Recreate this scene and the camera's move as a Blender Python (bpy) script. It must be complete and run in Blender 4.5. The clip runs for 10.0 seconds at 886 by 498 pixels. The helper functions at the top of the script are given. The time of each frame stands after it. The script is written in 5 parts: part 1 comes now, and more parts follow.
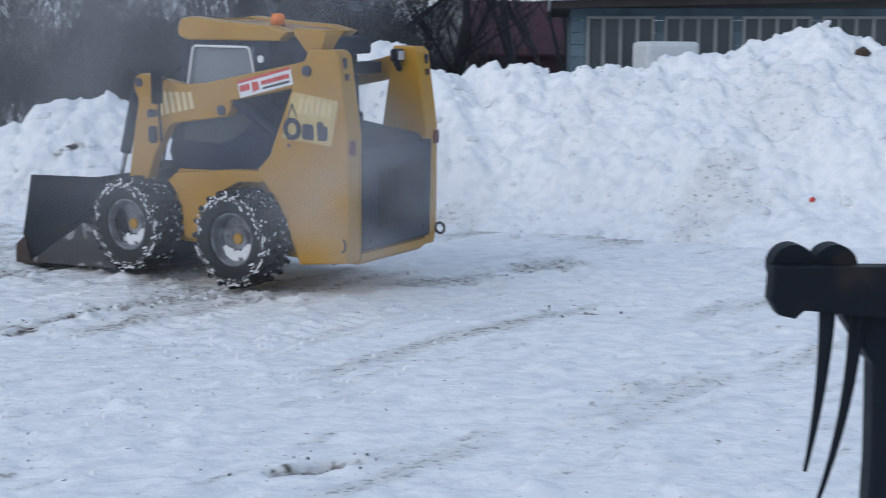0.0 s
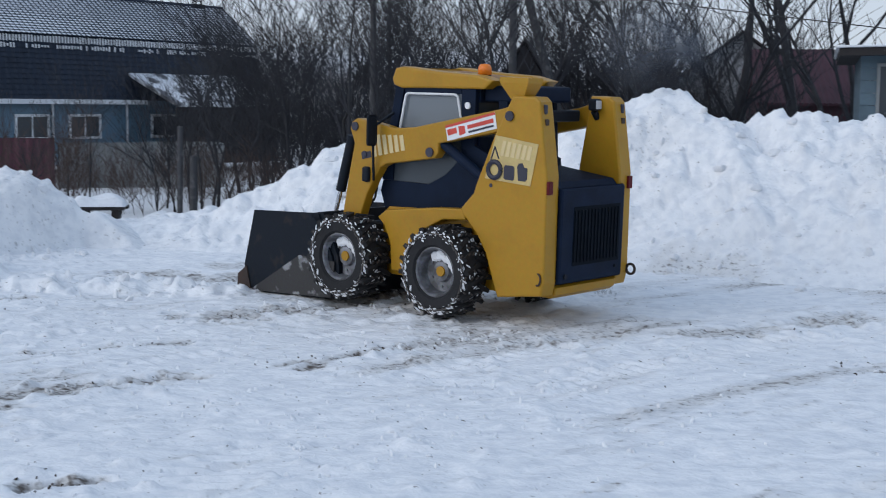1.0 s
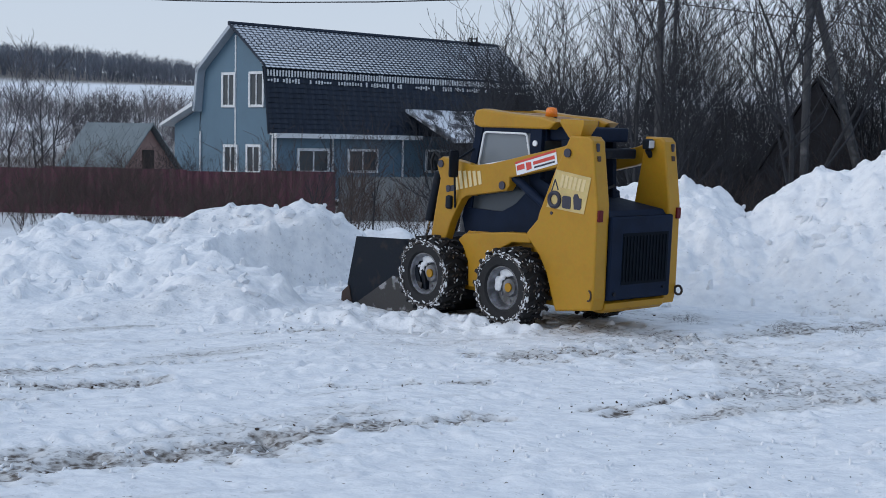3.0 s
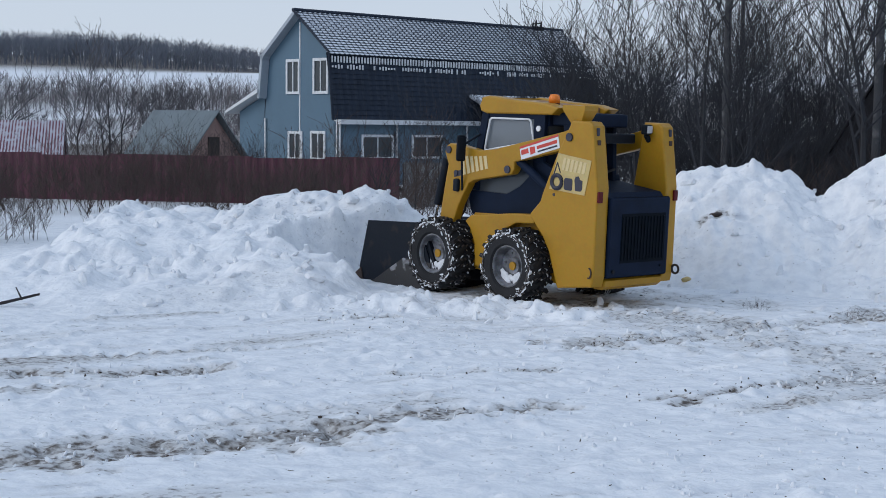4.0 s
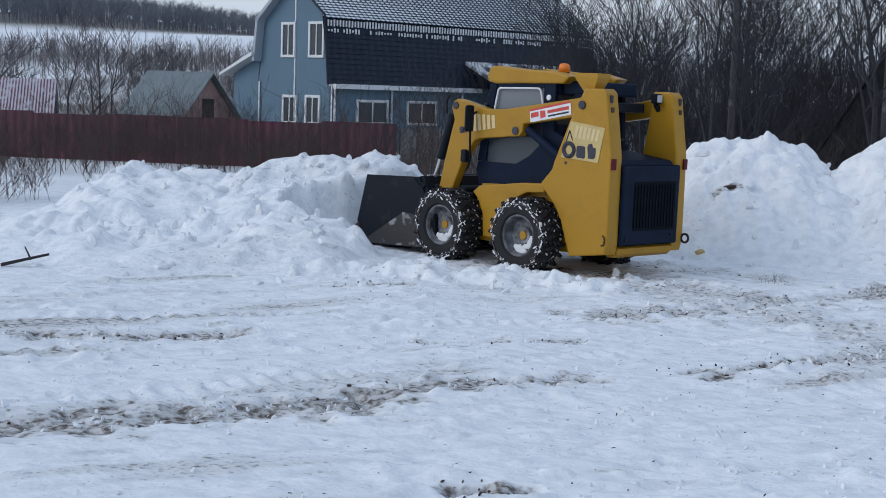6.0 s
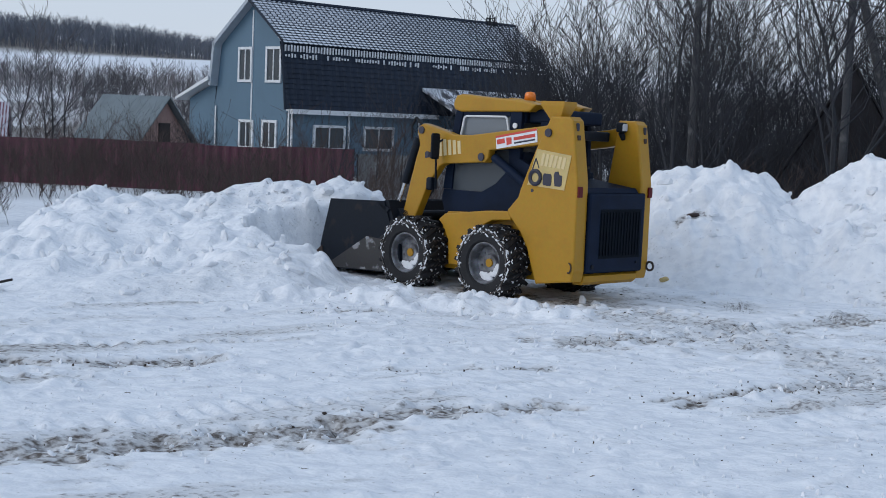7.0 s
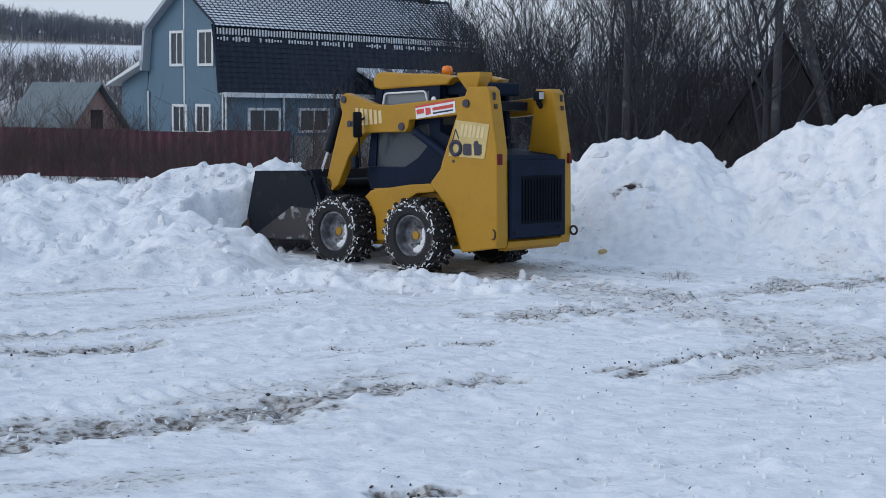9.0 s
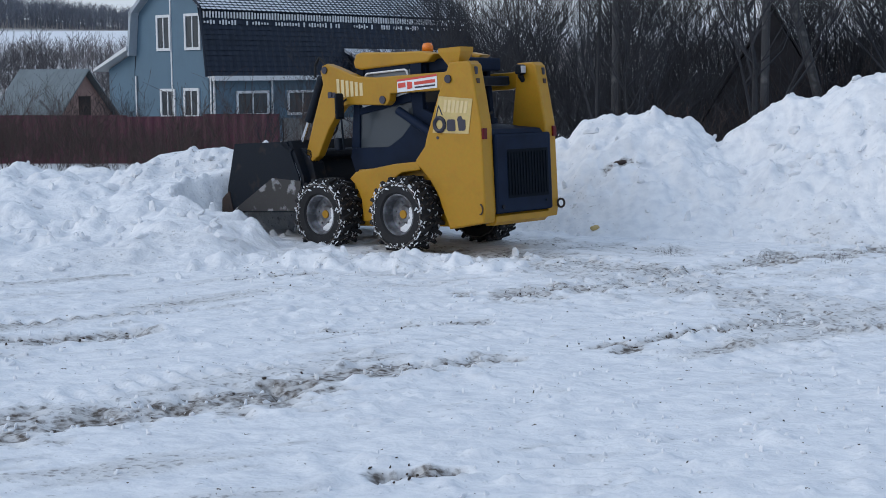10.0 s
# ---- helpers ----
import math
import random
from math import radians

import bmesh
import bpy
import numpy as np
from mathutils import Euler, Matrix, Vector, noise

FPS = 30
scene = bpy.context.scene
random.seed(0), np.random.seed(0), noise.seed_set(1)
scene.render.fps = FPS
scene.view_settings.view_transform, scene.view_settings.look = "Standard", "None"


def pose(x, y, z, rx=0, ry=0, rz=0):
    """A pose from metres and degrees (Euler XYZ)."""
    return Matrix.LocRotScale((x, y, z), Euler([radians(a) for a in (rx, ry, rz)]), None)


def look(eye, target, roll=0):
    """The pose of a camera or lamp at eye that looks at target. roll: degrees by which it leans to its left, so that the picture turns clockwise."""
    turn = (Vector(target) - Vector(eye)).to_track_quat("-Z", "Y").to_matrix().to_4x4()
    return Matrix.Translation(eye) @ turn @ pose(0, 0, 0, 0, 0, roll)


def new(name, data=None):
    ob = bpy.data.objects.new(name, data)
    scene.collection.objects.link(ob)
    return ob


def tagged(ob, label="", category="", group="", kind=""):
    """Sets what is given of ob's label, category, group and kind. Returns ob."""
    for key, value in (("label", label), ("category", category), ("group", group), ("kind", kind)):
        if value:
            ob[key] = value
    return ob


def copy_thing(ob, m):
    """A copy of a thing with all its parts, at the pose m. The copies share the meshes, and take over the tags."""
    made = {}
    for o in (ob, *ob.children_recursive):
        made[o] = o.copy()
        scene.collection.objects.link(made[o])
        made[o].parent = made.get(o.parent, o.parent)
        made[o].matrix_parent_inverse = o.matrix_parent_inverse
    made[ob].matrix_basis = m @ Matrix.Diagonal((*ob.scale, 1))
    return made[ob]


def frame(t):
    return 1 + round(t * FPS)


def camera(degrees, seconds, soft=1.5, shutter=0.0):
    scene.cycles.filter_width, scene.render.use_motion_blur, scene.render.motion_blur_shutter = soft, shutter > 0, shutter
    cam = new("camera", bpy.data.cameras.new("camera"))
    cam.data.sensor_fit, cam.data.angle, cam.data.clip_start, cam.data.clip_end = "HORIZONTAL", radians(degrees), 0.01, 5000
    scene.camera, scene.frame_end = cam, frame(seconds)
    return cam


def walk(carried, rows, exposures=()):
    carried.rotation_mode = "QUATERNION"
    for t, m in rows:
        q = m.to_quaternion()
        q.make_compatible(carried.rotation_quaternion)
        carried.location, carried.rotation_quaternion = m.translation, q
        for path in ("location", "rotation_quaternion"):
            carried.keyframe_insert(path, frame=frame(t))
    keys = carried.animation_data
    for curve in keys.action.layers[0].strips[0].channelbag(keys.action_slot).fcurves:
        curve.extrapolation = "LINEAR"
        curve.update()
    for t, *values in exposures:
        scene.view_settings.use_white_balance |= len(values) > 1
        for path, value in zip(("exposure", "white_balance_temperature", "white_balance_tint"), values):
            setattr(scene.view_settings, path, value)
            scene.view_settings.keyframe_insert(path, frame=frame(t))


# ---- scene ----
# ---- camera ----
cam = camera(35.1, 10.0, soft=0.85, shutter=0.25)
PATH = [
    (0, look((0.787, -0.283, 1.888), (3.327, 9.292, 0.529), 0.19)),
    (0.5, look((0.689, -0.253, 1.859), (2.141, 9.561, 0.605), 0.40)),
    (1, look((0.674, -0.187, 1.859), (1.352, 9.736, 0.832), 0.48)),
    (1.5, look((0.749, 0.007, 1.888), (0.798, 9.978, 1.137), 0.54)),
    (2, look((0.675, 0.049, 1.879), (0.229, 10.018, 1.225), 0.79)),
    (2.5, look((0.474, 0.068, 1.868), (-0.377, 10.005, 1.142), 0.97)),
    (3, look((0.333, 0.091, 1.861), (-0.850, 9.989, 1.071), 1.05)),
    (4.5, look((0.296, 0.270, 1.835), (-1.432, 10.066, 0.814), 0.67)),
    (5, look((0.093, 0.260, 1.823), (-1.623, 10.044, 0.671), 0.97)),
    (6.5, look((-0.054, 0.408, 1.824), (-1.440, 10.256, 0.773), 2.20)),
    (7, look((-0.151, 0.357, 1.828), (-1.356, 10.240, 0.896), 2.31)),
    (7.5, look((-0.167, 0.349, 1.821), (-1.184, 10.256, 0.923), 2.58)),
    (8, look((-0.156, 0.345, 1.816), (-1.015, 10.266, 0.899), 2.49)),
    (8.5, look((-0.151, 0.341, 1.819), (-0.927, 10.263, 0.842), 1.80)),
    (9, look((-0.147, 0.349, 1.813), (-0.918, 10.262, 0.745), 0.84)),
    (9.5, look((-0.156, 0.342, 1.818), (-0.925, 10.244, 0.658), 0.01)),
    (10, look((-0.156, 0.349, 1.817), (-0.866, 10.249, 0.602), -0.34)),
]
walk(cam, PATH)

# ---- world and light: an even overcast winter sky ----
world = bpy.data.worlds.new("overcast_sky")
scene.world = world
world.use_nodes = True
wn, wl = world.node_tree.nodes, world.node_tree.links
sky = wn.new("ShaderNodeTexSky")
sky.sky_type, sky.sun_disc = "NISHITA", False
sky.sun_elevation, sky.sun_rotation = radians(29), radians(245)
sky_gain = wn.new("ShaderNodeMixRGB")
sky_gain.blend_type, sky_gain.inputs[0].default_value = "MULTIPLY", 1.0
sky_gain.inputs[2].default_value = (0.10, 0.10, 0.10, 1)
cloud = wn.new("ShaderNodeMixRGB")
cloud.inputs[0].default_value = 0.88
up = wn.new("ShaderNodeSeparateXYZ")
wc = wn.new("ShaderNodeTexCoord")
haze = wn.new("ShaderNodeMapRange")
haze.inputs[1].default_value, haze.inputs[2].default_value = 0.0, 0.5
pale = wn.new("ShaderNodeMixRGB")
pale.inputs[1].default_value, pale.inputs[2].default_value = (0.63, 0.71, 0.83, 1), (0.43, 0.555, 0.755, 1)
wl.new(wc.outputs["Generated"], up.inputs[0])
wl.new(up.outputs["Z"], haze.inputs[0])
wl.new(haze.outputs[0], pale.inputs[0])
wl.new(pale.outputs[0], cloud.inputs[2])
wl.new(sky.outputs[0], sky_gain.inputs[1])
wl.new(sky_gain.outputs[0], cloud.inputs[1])
wl.new(cloud.outputs[0], wn["Background"].inputs[0])
wn["Background"].inputs[1].default_value = 1.0
sun = new("sun", bpy.data.lights.new("sun", "SUN"))
sun.data.energy, sun.data.angle, sun.data.color = 0.95, radians(45), (1.0, 0.97, 0.94)
sun.matrix_world = look((0, 0, 16), (26, 12, 0))
scene.view_settings.exposure = 0.0


# ---- materials ----
def mat(name, colour, rough=0.6, metal=0.0, scale=8.0, vary=0.15, fine=60.0, bump=0.15, dark=None, mix=(0.45, 0.7), spec=0.5, depth=0.01, coords="Object"):
    """A surface with large stains and fine grain: colour, and dark where the stains are."""
    m = bpy.data.materials.new(name)
    m.use_nodes = True
    n, l = m.node_tree.nodes, m.node_tree.links
    b = n["Principled BSDF"]
    tc = n.new("ShaderNodeTexCoord")
    big, small = n.new("ShaderNodeTexNoise"), n.new("ShaderNodeTexNoise")
    big.inputs["Scale"].default_value, big.inputs["Detail"].default_value = scale, 6
    small.inputs["Scale"].default_value, small.inputs["Detail"].default_value = fine, 3
    for t in (big, small):
        l.new(tc.outputs[coords], t.inputs["Vector"])
    ramp = n.new("ShaderNodeMapRange")
    ramp.inputs[1].default_value, ramp.inputs[2].default_value = mix
    l.new(big.outputs["Fac"], ramp.inputs[0])
    stain = n.new("ShaderNodeMixRGB")
    stain.inputs[1].default_value = (*colour, 1)
    stain.inputs[2].default_value = (*(dark or tuple(c * (1 - vary * 1.6) for c in colour)), 1)
    l.new(ramp.outputs[0], stain.inputs[0])
    grain = n.new("ShaderNodeMixRGB")
    grain.blend_type, grain.inputs[0].default_value = "OVERLAY", vary
    l.new(stain.outputs[0], grain.inputs[1])
    l.new(small.outputs["Color"], grain.inputs[2])
    tone = n.new("ShaderNodeHueSaturation")
    info = n.new("ShaderNodeObjectInfo")
    rnd = n.new("ShaderNodeMapRange")
    rnd.inputs[3].default_value, rnd.inputs[4].default_value = 1 - vary * 0.5, 1 + vary * 0.5
    l.new(info.outputs["Random"], rnd.inputs[0])
    l.new(rnd.outputs[0], tone.inputs["Value"])
    l.new(grain.outputs[0], tone.inputs["Color"])
    l.new(tone.outputs[0], b.inputs["Base Color"])
    rr = n.new("ShaderNodeMapRange")
    rr.inputs[3].default_value, rr.inputs[4].default_value = max(0.02, rough - 0.12), min(1, rough + 0.12)
    l.new(small.outputs["Fac"], rr.inputs[0])
    l.new(rr.outputs[0], b.inputs["Roughness"])
    b.inputs["Metallic"].default_value = metal
    b.inputs["Specular IOR Level"].default_value = spec
    if bump:
        bp = n.new("ShaderNodeBump")
        bp.inputs["Strength"].default_value, bp.inputs["Distance"].default_value = bump, depth
        l.new(small.outputs["Fac"], bp.inputs["Height"])
        l.new(bp.outputs[0], b.inputs["Normal"])
    return m


def snow_mat(name, stretch=False, crumbs_from=0.715):
    """Trodden snow; the mesh's own attribute says how much dirt lies in it."""
    m = bpy.data.materials.new(name)
    m.use_nodes = True
    n, l = m.node_tree.nodes, m.node_tree.links
    b = n["Principled BSDF"]
    geo = n.new("ShaderNodeNewGeometry")
    att = n.new("ShaderNodeAttribute")
    att.attribute_name = "dirt"
    big, mid, fine, speck = (n.new("ShaderNodeTexNoise") for _ in range(4))
    for t, s, d in ((big, 0.7, 5), (mid, 7.0, 9), (fine, 20.0, 9), (speck, 24.0, 3)):
        t.inputs["Scale"].default_value, t.inputs["Detail"].default_value = s, d
        l.new(geo.outputs["Position"], t.inputs["Vector"])
    if stretch:
        # dragged along the way that vehicles go
        lay = n.new("ShaderNodeMapping")
        lay.inputs["Rotation"].default_value = (0, 0, radians(-37))
        lay.inputs["Scale"].default_value = (0.8, 1.1, 1)
        l.new(geo.outputs["Position"], lay.inputs["Vector"])
        l.new(lay.outputs[0], mid.inputs["Vector"])
        lay = n.new("ShaderNodeMapping")
        lay.inputs["Rotation"].default_value = (0, 0, radians(-37))
        lay.inputs["Scale"].default_value = (0.95, 1.1, 1)
        l.new(geo.outputs["Position"], lay.inputs["Vector"])
        l.new(lay.outputs[0], fine.inputs["Vector"])
    base = n.new("ShaderNodeMixRGB")
    base.inputs[1].default_value, base.inputs[2].default_value = (0.885, 0.89, 0.90, 1), (0.75, 0.765, 0.795, 1)
    br = n.new("ShaderNodeMapRange")
    br.inputs[1].default_value, br.inputs[2].default_value = 0.42, 0.68
    l.new(mid.outputs["Fac"], br.inputs[0])
    l.new(br.outputs[0], base.inputs[0])
    # dirt shows first where the fine noise is high
    s1 = n.new("ShaderNodeMath")
    s1.operation = "MULTIPLY_ADD"
    s1.inputs[1].default_value, s1.inputs[2].default_value = 2.6, -1.38
    l.new(fine.outputs["Fac"], s1.inputs[0])
    s2 = n.new("ShaderNodeMath")
    s2.operation = "ADD"
    l.new(s1.outputs[0], s2.inputs[0])
    l.new(att.outputs["Fac"], s2.inputs[1])
    s3 = n.new("ShaderNodeMapRange")
    s3.inputs[1].default_value, s3.inputs[2].default_value = 0.34, 0.95
    l.new(s2.outputs[0], s3.inputs[0])
    dirt = n.new("ShaderNodeMixRGB")
    dirt.inputs[2].default_value = (0.115, 0.095, 0.081, 1)
    l.new(s3.outputs[0], dirt.inputs[0])
    # a thin grey film of dirt round the dark grains
    film = n.new("ShaderNodeMixRGB")
    film.inputs[2].default_value = (0.42, 0.40, 0.375, 1)
    fr = n.new("ShaderNodeMapRange")
    fr.inputs[1].default_value, fr.inputs[2].default_value, fr.inputs[4].default_value = 0.05, 0.9, 0.85
    l.new(att.outputs["Fac"], fr.inputs[0])
    l.new(fr.outputs[0], film.inputs[0])
    l.new(base.outputs[0], film.inputs[1])
    l.new(film.outputs[0], dirt.inputs[1])
    sp = n.new("ShaderNodeMapRange")
    sp.inputs[1].default_value, sp.inputs[2].default_value = crumbs_from, crumbs_from + 0.02
    l.new(speck.outputs["Fac"], sp.inputs[0])
    crumbs = n.new("ShaderNodeMixRGB")
    crumbs.inputs[2].default_value = (0.13, 0.10, 0.08, 1)
    l.new(sp.outputs[0], crumbs.inputs[0])
    l.new(dirt.outputs[0], crumbs.inputs[1])
    l.new(crumbs.outputs[0], b.inputs["Base Color"])
    b.inputs["Roughness"].default_value = 0.75
    b.inputs["Specular IOR Level"].default_value = 0.25
    b1, b2 = n.new("ShaderNodeBump"), n.new("ShaderNodeBump")
    b1.inputs["Strength"].default_value, b1.inputs["Distance"].default_value = (0.42 if stretch else 0.6), 0.05
    b2.inputs["Strength"].default_value, b2.inputs["Distance"].default_value = (0.6 if stretch else 0.55), 0.022
    l.new(mid.outputs["Fac"], b1.inputs["Height"])
    l.new(fine.outputs["Fac"], b2.inputs["Height"])
    l.new(b1.outputs[0], b2.inputs["Normal"])
    l.new(b2.outputs[0], b.inputs["Normal"])
    return m


SNOW = snow_mat("trodden_snow", True)
HEAPED = snow_mat("heaped_snow", False, 0.735)
YELLOW = mat("yellow_paint", (0.405, 0.210, 0.012), 0.42, scale=3.5, vary=0.12, fine=30, bump=0.04, dark=(0.33, 0.165, 0.012), mix=(0.50, 0.85), spec=0.35)
NAVY = mat("dark_blue_paint", (0.0060, 0.0135, 0.033), 0.6, scale=4, vary=0.2, bump=0.05, spec=0.12)
BLACK = mat("black_steel", (0.008, 0.0115, 0.018), 0.55, scale=6, vary=0.3, bump=0.1, dark=(0.035, 0.028, 0.025), mix=(0.58, 0.8), spec=0.15)
GRILLE = mat("grille_black", (0.004, 0.007, 0.012), 0.7, bump=0, spec=0.08)
RUBBER = mat("rubber", (0.010, 0.010, 0.012), 0.8, scale=9, vary=0.3, bump=0.2)
RIM = mat("rim_grey", (0.080, 0.080, 0.086), 0.6, scale=9, vary=0.3, bump=0.1, dark=(0.30, 0.31, 0.34), mix=(0.42, 0.74))
RUST = mat("rusty_steel", (0.055, 0.032, 0.024), 0.8, scale=10, vary=0.35, dark=(0.025, 0.02, 0.018))
WORN = mat("worn_steel", (0.024, 0.022, 0.022), 0.6, scale=5.5, vary=0.35, dark=(0.24, 0.24, 0.25), mix=(0.55, 0.62))
STEEL = mat("bright_steel", (0.6, 0.6, 0.62), 0.25, 0.9, vary=0.05, bump=0.02)
CHAIN = mat("chain_steel", (0.10, 0.09, 0.085), 0.55, 0.6, vary=0.2)
CLOD = mat("packed_snow", (0.80, 0.81, 0.83), 0.8, scale=20, vary=0.06, bump=0.3)
DECAL = mat("pale_decal", (0.56, 0.42, 0.17), 0.6, scale=6, vary=0.12, bump=0.05)
FADED = mat("faded_print", (0.66, 0.52, 0.27), 0.6, vary=0.08, bump=0)
INK = mat("dark_print", (0.03, 0.03, 0.05), 0.55, vary=0.1, bump=0)
WHITE = mat("white_paint", (0.78, 0.79, 0.80), 0.5, scale=5, vary=0.06, bump=0.05)
REDINK = mat("red_print", (0.60, 0.06, 0.04), 0.5, vary=0.1, bump=0)
REDLAMP = mat("red_lens", (0.11, 0.006, 0.010), 0.45, vary=0.1, bump=0, spec=0.2)
ORANGE = mat("orange_lens", (0.85, 0.22, 0.02), 0.25, vary=0.05, bump=0)
LENS = mat("lamp_glass", (0.55, 0.57, 0.6), 0.12, vary=0.1, bump=0.05)
ROOFTOP = mat("rusty_roof_skin", (0.25, 0.13, 0.06), 0.8, scale=7, vary=0.3, dark=(0.5, 0.33, 0.08))
SIDING = mat("blue_siding", (0.105, 0.185, 0.255), 0.6, scale=0.8, vary=0.06, fine=15, bump=0.05)
GUTTER = mat("white_trim", (0.74, 0.76, 0.78), 0.5, vary=0.05, bump=0)
SOFFIT = mat("grey_soffit", (0.40, 0.45, 0.50), 0.6, vary=0.06, bump=0)
DARKTILE = mat("dark_metal_tile", (0.019, 0.028, 0.047), 0.55, scale=2, vary=0.15, bump=0.05, spec=0.22)
FROSTTILE = mat("frosted_metal_tile", (0.045, 0.052, 0.066), 0.5, scale=16, vary=0.15, bump=0.1, dark=(0.40, 0.42, 0.45), mix=(0.58, 0.80))


def frost_grid(material, colour, along, rise):
    """Snow caught under each tile's edge: rows by height, dots along the roof."""
    n, l = material.node_tree.nodes, material.node_tree.links
    b = n["Principled BSDF"]
    old = b.inputs["Base Color"].links[0].from_socket
    tc, mul, ramp, mx = n.new("ShaderNodeTexCoord"), n.new("ShaderNodeMath"), n.new("ShaderNodeMapRange"), n.new("ShaderNodeMixRGB")
    mul.operation = "MULTIPLY"
    for k, (way, period) in enumerate((("X", along), ("Z", rise))):
        wave = n.new("ShaderNodeTexWave")
        wave.bands_direction = way
        wave.inputs["Scale"].default_value, wave.inputs["Distortion"].default_value = 0.314 / period, 0.5
        wave.inputs["Detail Scale"].default_value = 2.0
        l.new(tc.outputs["Object"], wave.inputs["Vector"])
        l.new(wave.outputs["Fac"], mul.inputs[k])
    ramp.inputs[1].default_value, ramp.inputs[2].default_value = 0.08, 0.30
    l.new(mul.outputs[0], ramp.inputs[0])
    l.new(ramp.outputs[0], mx.inputs[0])
    l.new(old, mx.inputs[1])
    mx.inputs[2].default_value = (*colour, 1)
    l.new(mx.outputs[0], b.inputs["Base Color"])


frost_grid(FROSTTILE, (0.74, 0.76, 0.80), 0.27, 0.114)
CURTAIN = mat("window_curtain", (0.30, 0.27, 0.24), 0.8, scale=3, vary=0.2, bump=0)
REDCURTAIN = mat("red_curtain", (0.12, 0.02, 0.025), 0.8, scale=3, vary=0.2, bump=0)
MAROON = mat("maroon_fence_metal", (0.096, 0.024, 0.042), 0.6, scale=0.9, vary=0.15, fine=9, bump=0.05)
GREYFENCE = mat("grey_boards", (0.22, 0.23, 0.23), 0.8, scale=1.5, vary=0.2)
BARK = mat("bark", (0.030, 0.030, 0.034), 0.9, scale=5, vary=0.3)
TWIG = mat("twig", (0.028, 0.029, 0.035), 0.9, scale=2, vary=0.25, bump=0)
REDTWIG = mat("dry_stem", (0.060, 0.040, 0.034), 0.9, scale=2, vary=0.3, bump=0)
# distance haze is painted into these two: paler than the near twigs
SCRUBTREE = mat("haze_paled_twigs", (0.105, 0.10, 0.108), 0.95, scale=0.3, vary=0.2, fine=4, bump=0)
SCRUB = mat("haze_paled_scrub", (0.19, 0.172, 0.175), 0.95, scale=0.05, vary=0.2, fine=1, bump=0)
# blue-grey and lighter to paint in the haze before the far hill
FARWOOD = mat("haze_paled_wood", (0.16, 0.175, 0.21), 0.95, scale=0.05, vary=0.2, fine=1, bump=0)
POLE = mat("weathered_pole", (0.05, 0.05, 0.054), 0.9, scale=7, vary=0.25, dark=(0.10, 0.10, 0.10), mix=(0.54, 0.66))
CABLE = mat("cable", (0.02, 0.02, 0.022), 0.6, vary=0.1, bump=0)
OLDWOOD = mat("old_dark_boards", (0.028, 0.024, 0.024), 0.9, scale=3, vary=0.3)
HUT = mat("blackened_boards", (0.026, 0.023, 0.026), 0.9, scale=3, vary=0.3)
PINKWOOD = mat("pinkish_boards", (0.36, 0.235, 0.21), 0.85, scale=2, vary=0.2)
TIN = mat("grey_tin_roof", (0.16, 0.195, 0.21), 0.6, scale=1.5, vary=0.12)
REDROOF = mat("red_corrugated_roof", (0.16, 0.045, 0.06), 0.6, scale=2, vary=0.2, dark=(0.6, 0.6, 0.64), mix=(0.5, 0.75))


def striped(material, colour, per_metre):
    """Snow lying in the valleys of a corrugated sheet."""
    n, l = material.node_tree.nodes, material.node_tree.links
    b = n["Principled BSDF"]
    old = b.inputs["Base Color"].links[0].from_socket
    tc, wave, mx = n.new("ShaderNodeTexCoord"), n.new("ShaderNodeTexWave"), n.new("ShaderNodeMixRGB")
    wave.bands_direction = "Y"
    wave.inputs["Scale"].default_value, wave.inputs["Distortion"].default_value = per_metre, 0.6
    l.new(tc.outputs["Object"], wave.inputs["Vector"])
    ramp = n.new("ShaderNodeMapRange")
    ramp.inputs[1].default_value, ramp.inputs[2].default_value = 0.35, 0.6
    l.new(wave.outputs["Fac"], ramp.inputs[0])
    l.new(ramp.outputs[0], mx.inputs[0])
    l.new(old, mx.inputs[1])
    mx.inputs[2].default_value = (*colour, 1)
    l.new(mx.outputs[0], b.inputs["Base Color"])


striped(REDROOF, (0.50, 0.49, 0.53), 1.9)
BLUEWOOD = mat("faded_blue_boards", (0.105, 0.155, 0.19), 0.8, scale=2.5, vary=0.2)
PALEWALL = mat("pale_render", (0.30, 0.31, 0.33), 0.9, scale=2, vary=0.2, dark=(0.16, 0.165, 0.175), mix=(0.48, 0.6))
MAROONWALL = mat("maroon_boards", (0.060, 0.020, 0.030), 0.8, scale=2, vary=0.2)
TUB = mat("grey_white_plastic", (0.55, 0.57, 0.58), 0.6, vary=0.08)
ICE = mat("snow_cover", (0.82, 0.83, 0.85), 0.8, scale=3, vary=0.05, bump=0.2)
PATCHY = mat("patchy_roof_snow", (0.72, 0.73, 0.76), 0.8, scale=1.6, vary=0.1, fine=12, dark=(0.10, 0.10, 0.11), mix=(0.50, 0.60))
ICEBLUE = mat("brown_litter", (0.06, 0.045, 0.036), 0.9, vary=0.3)


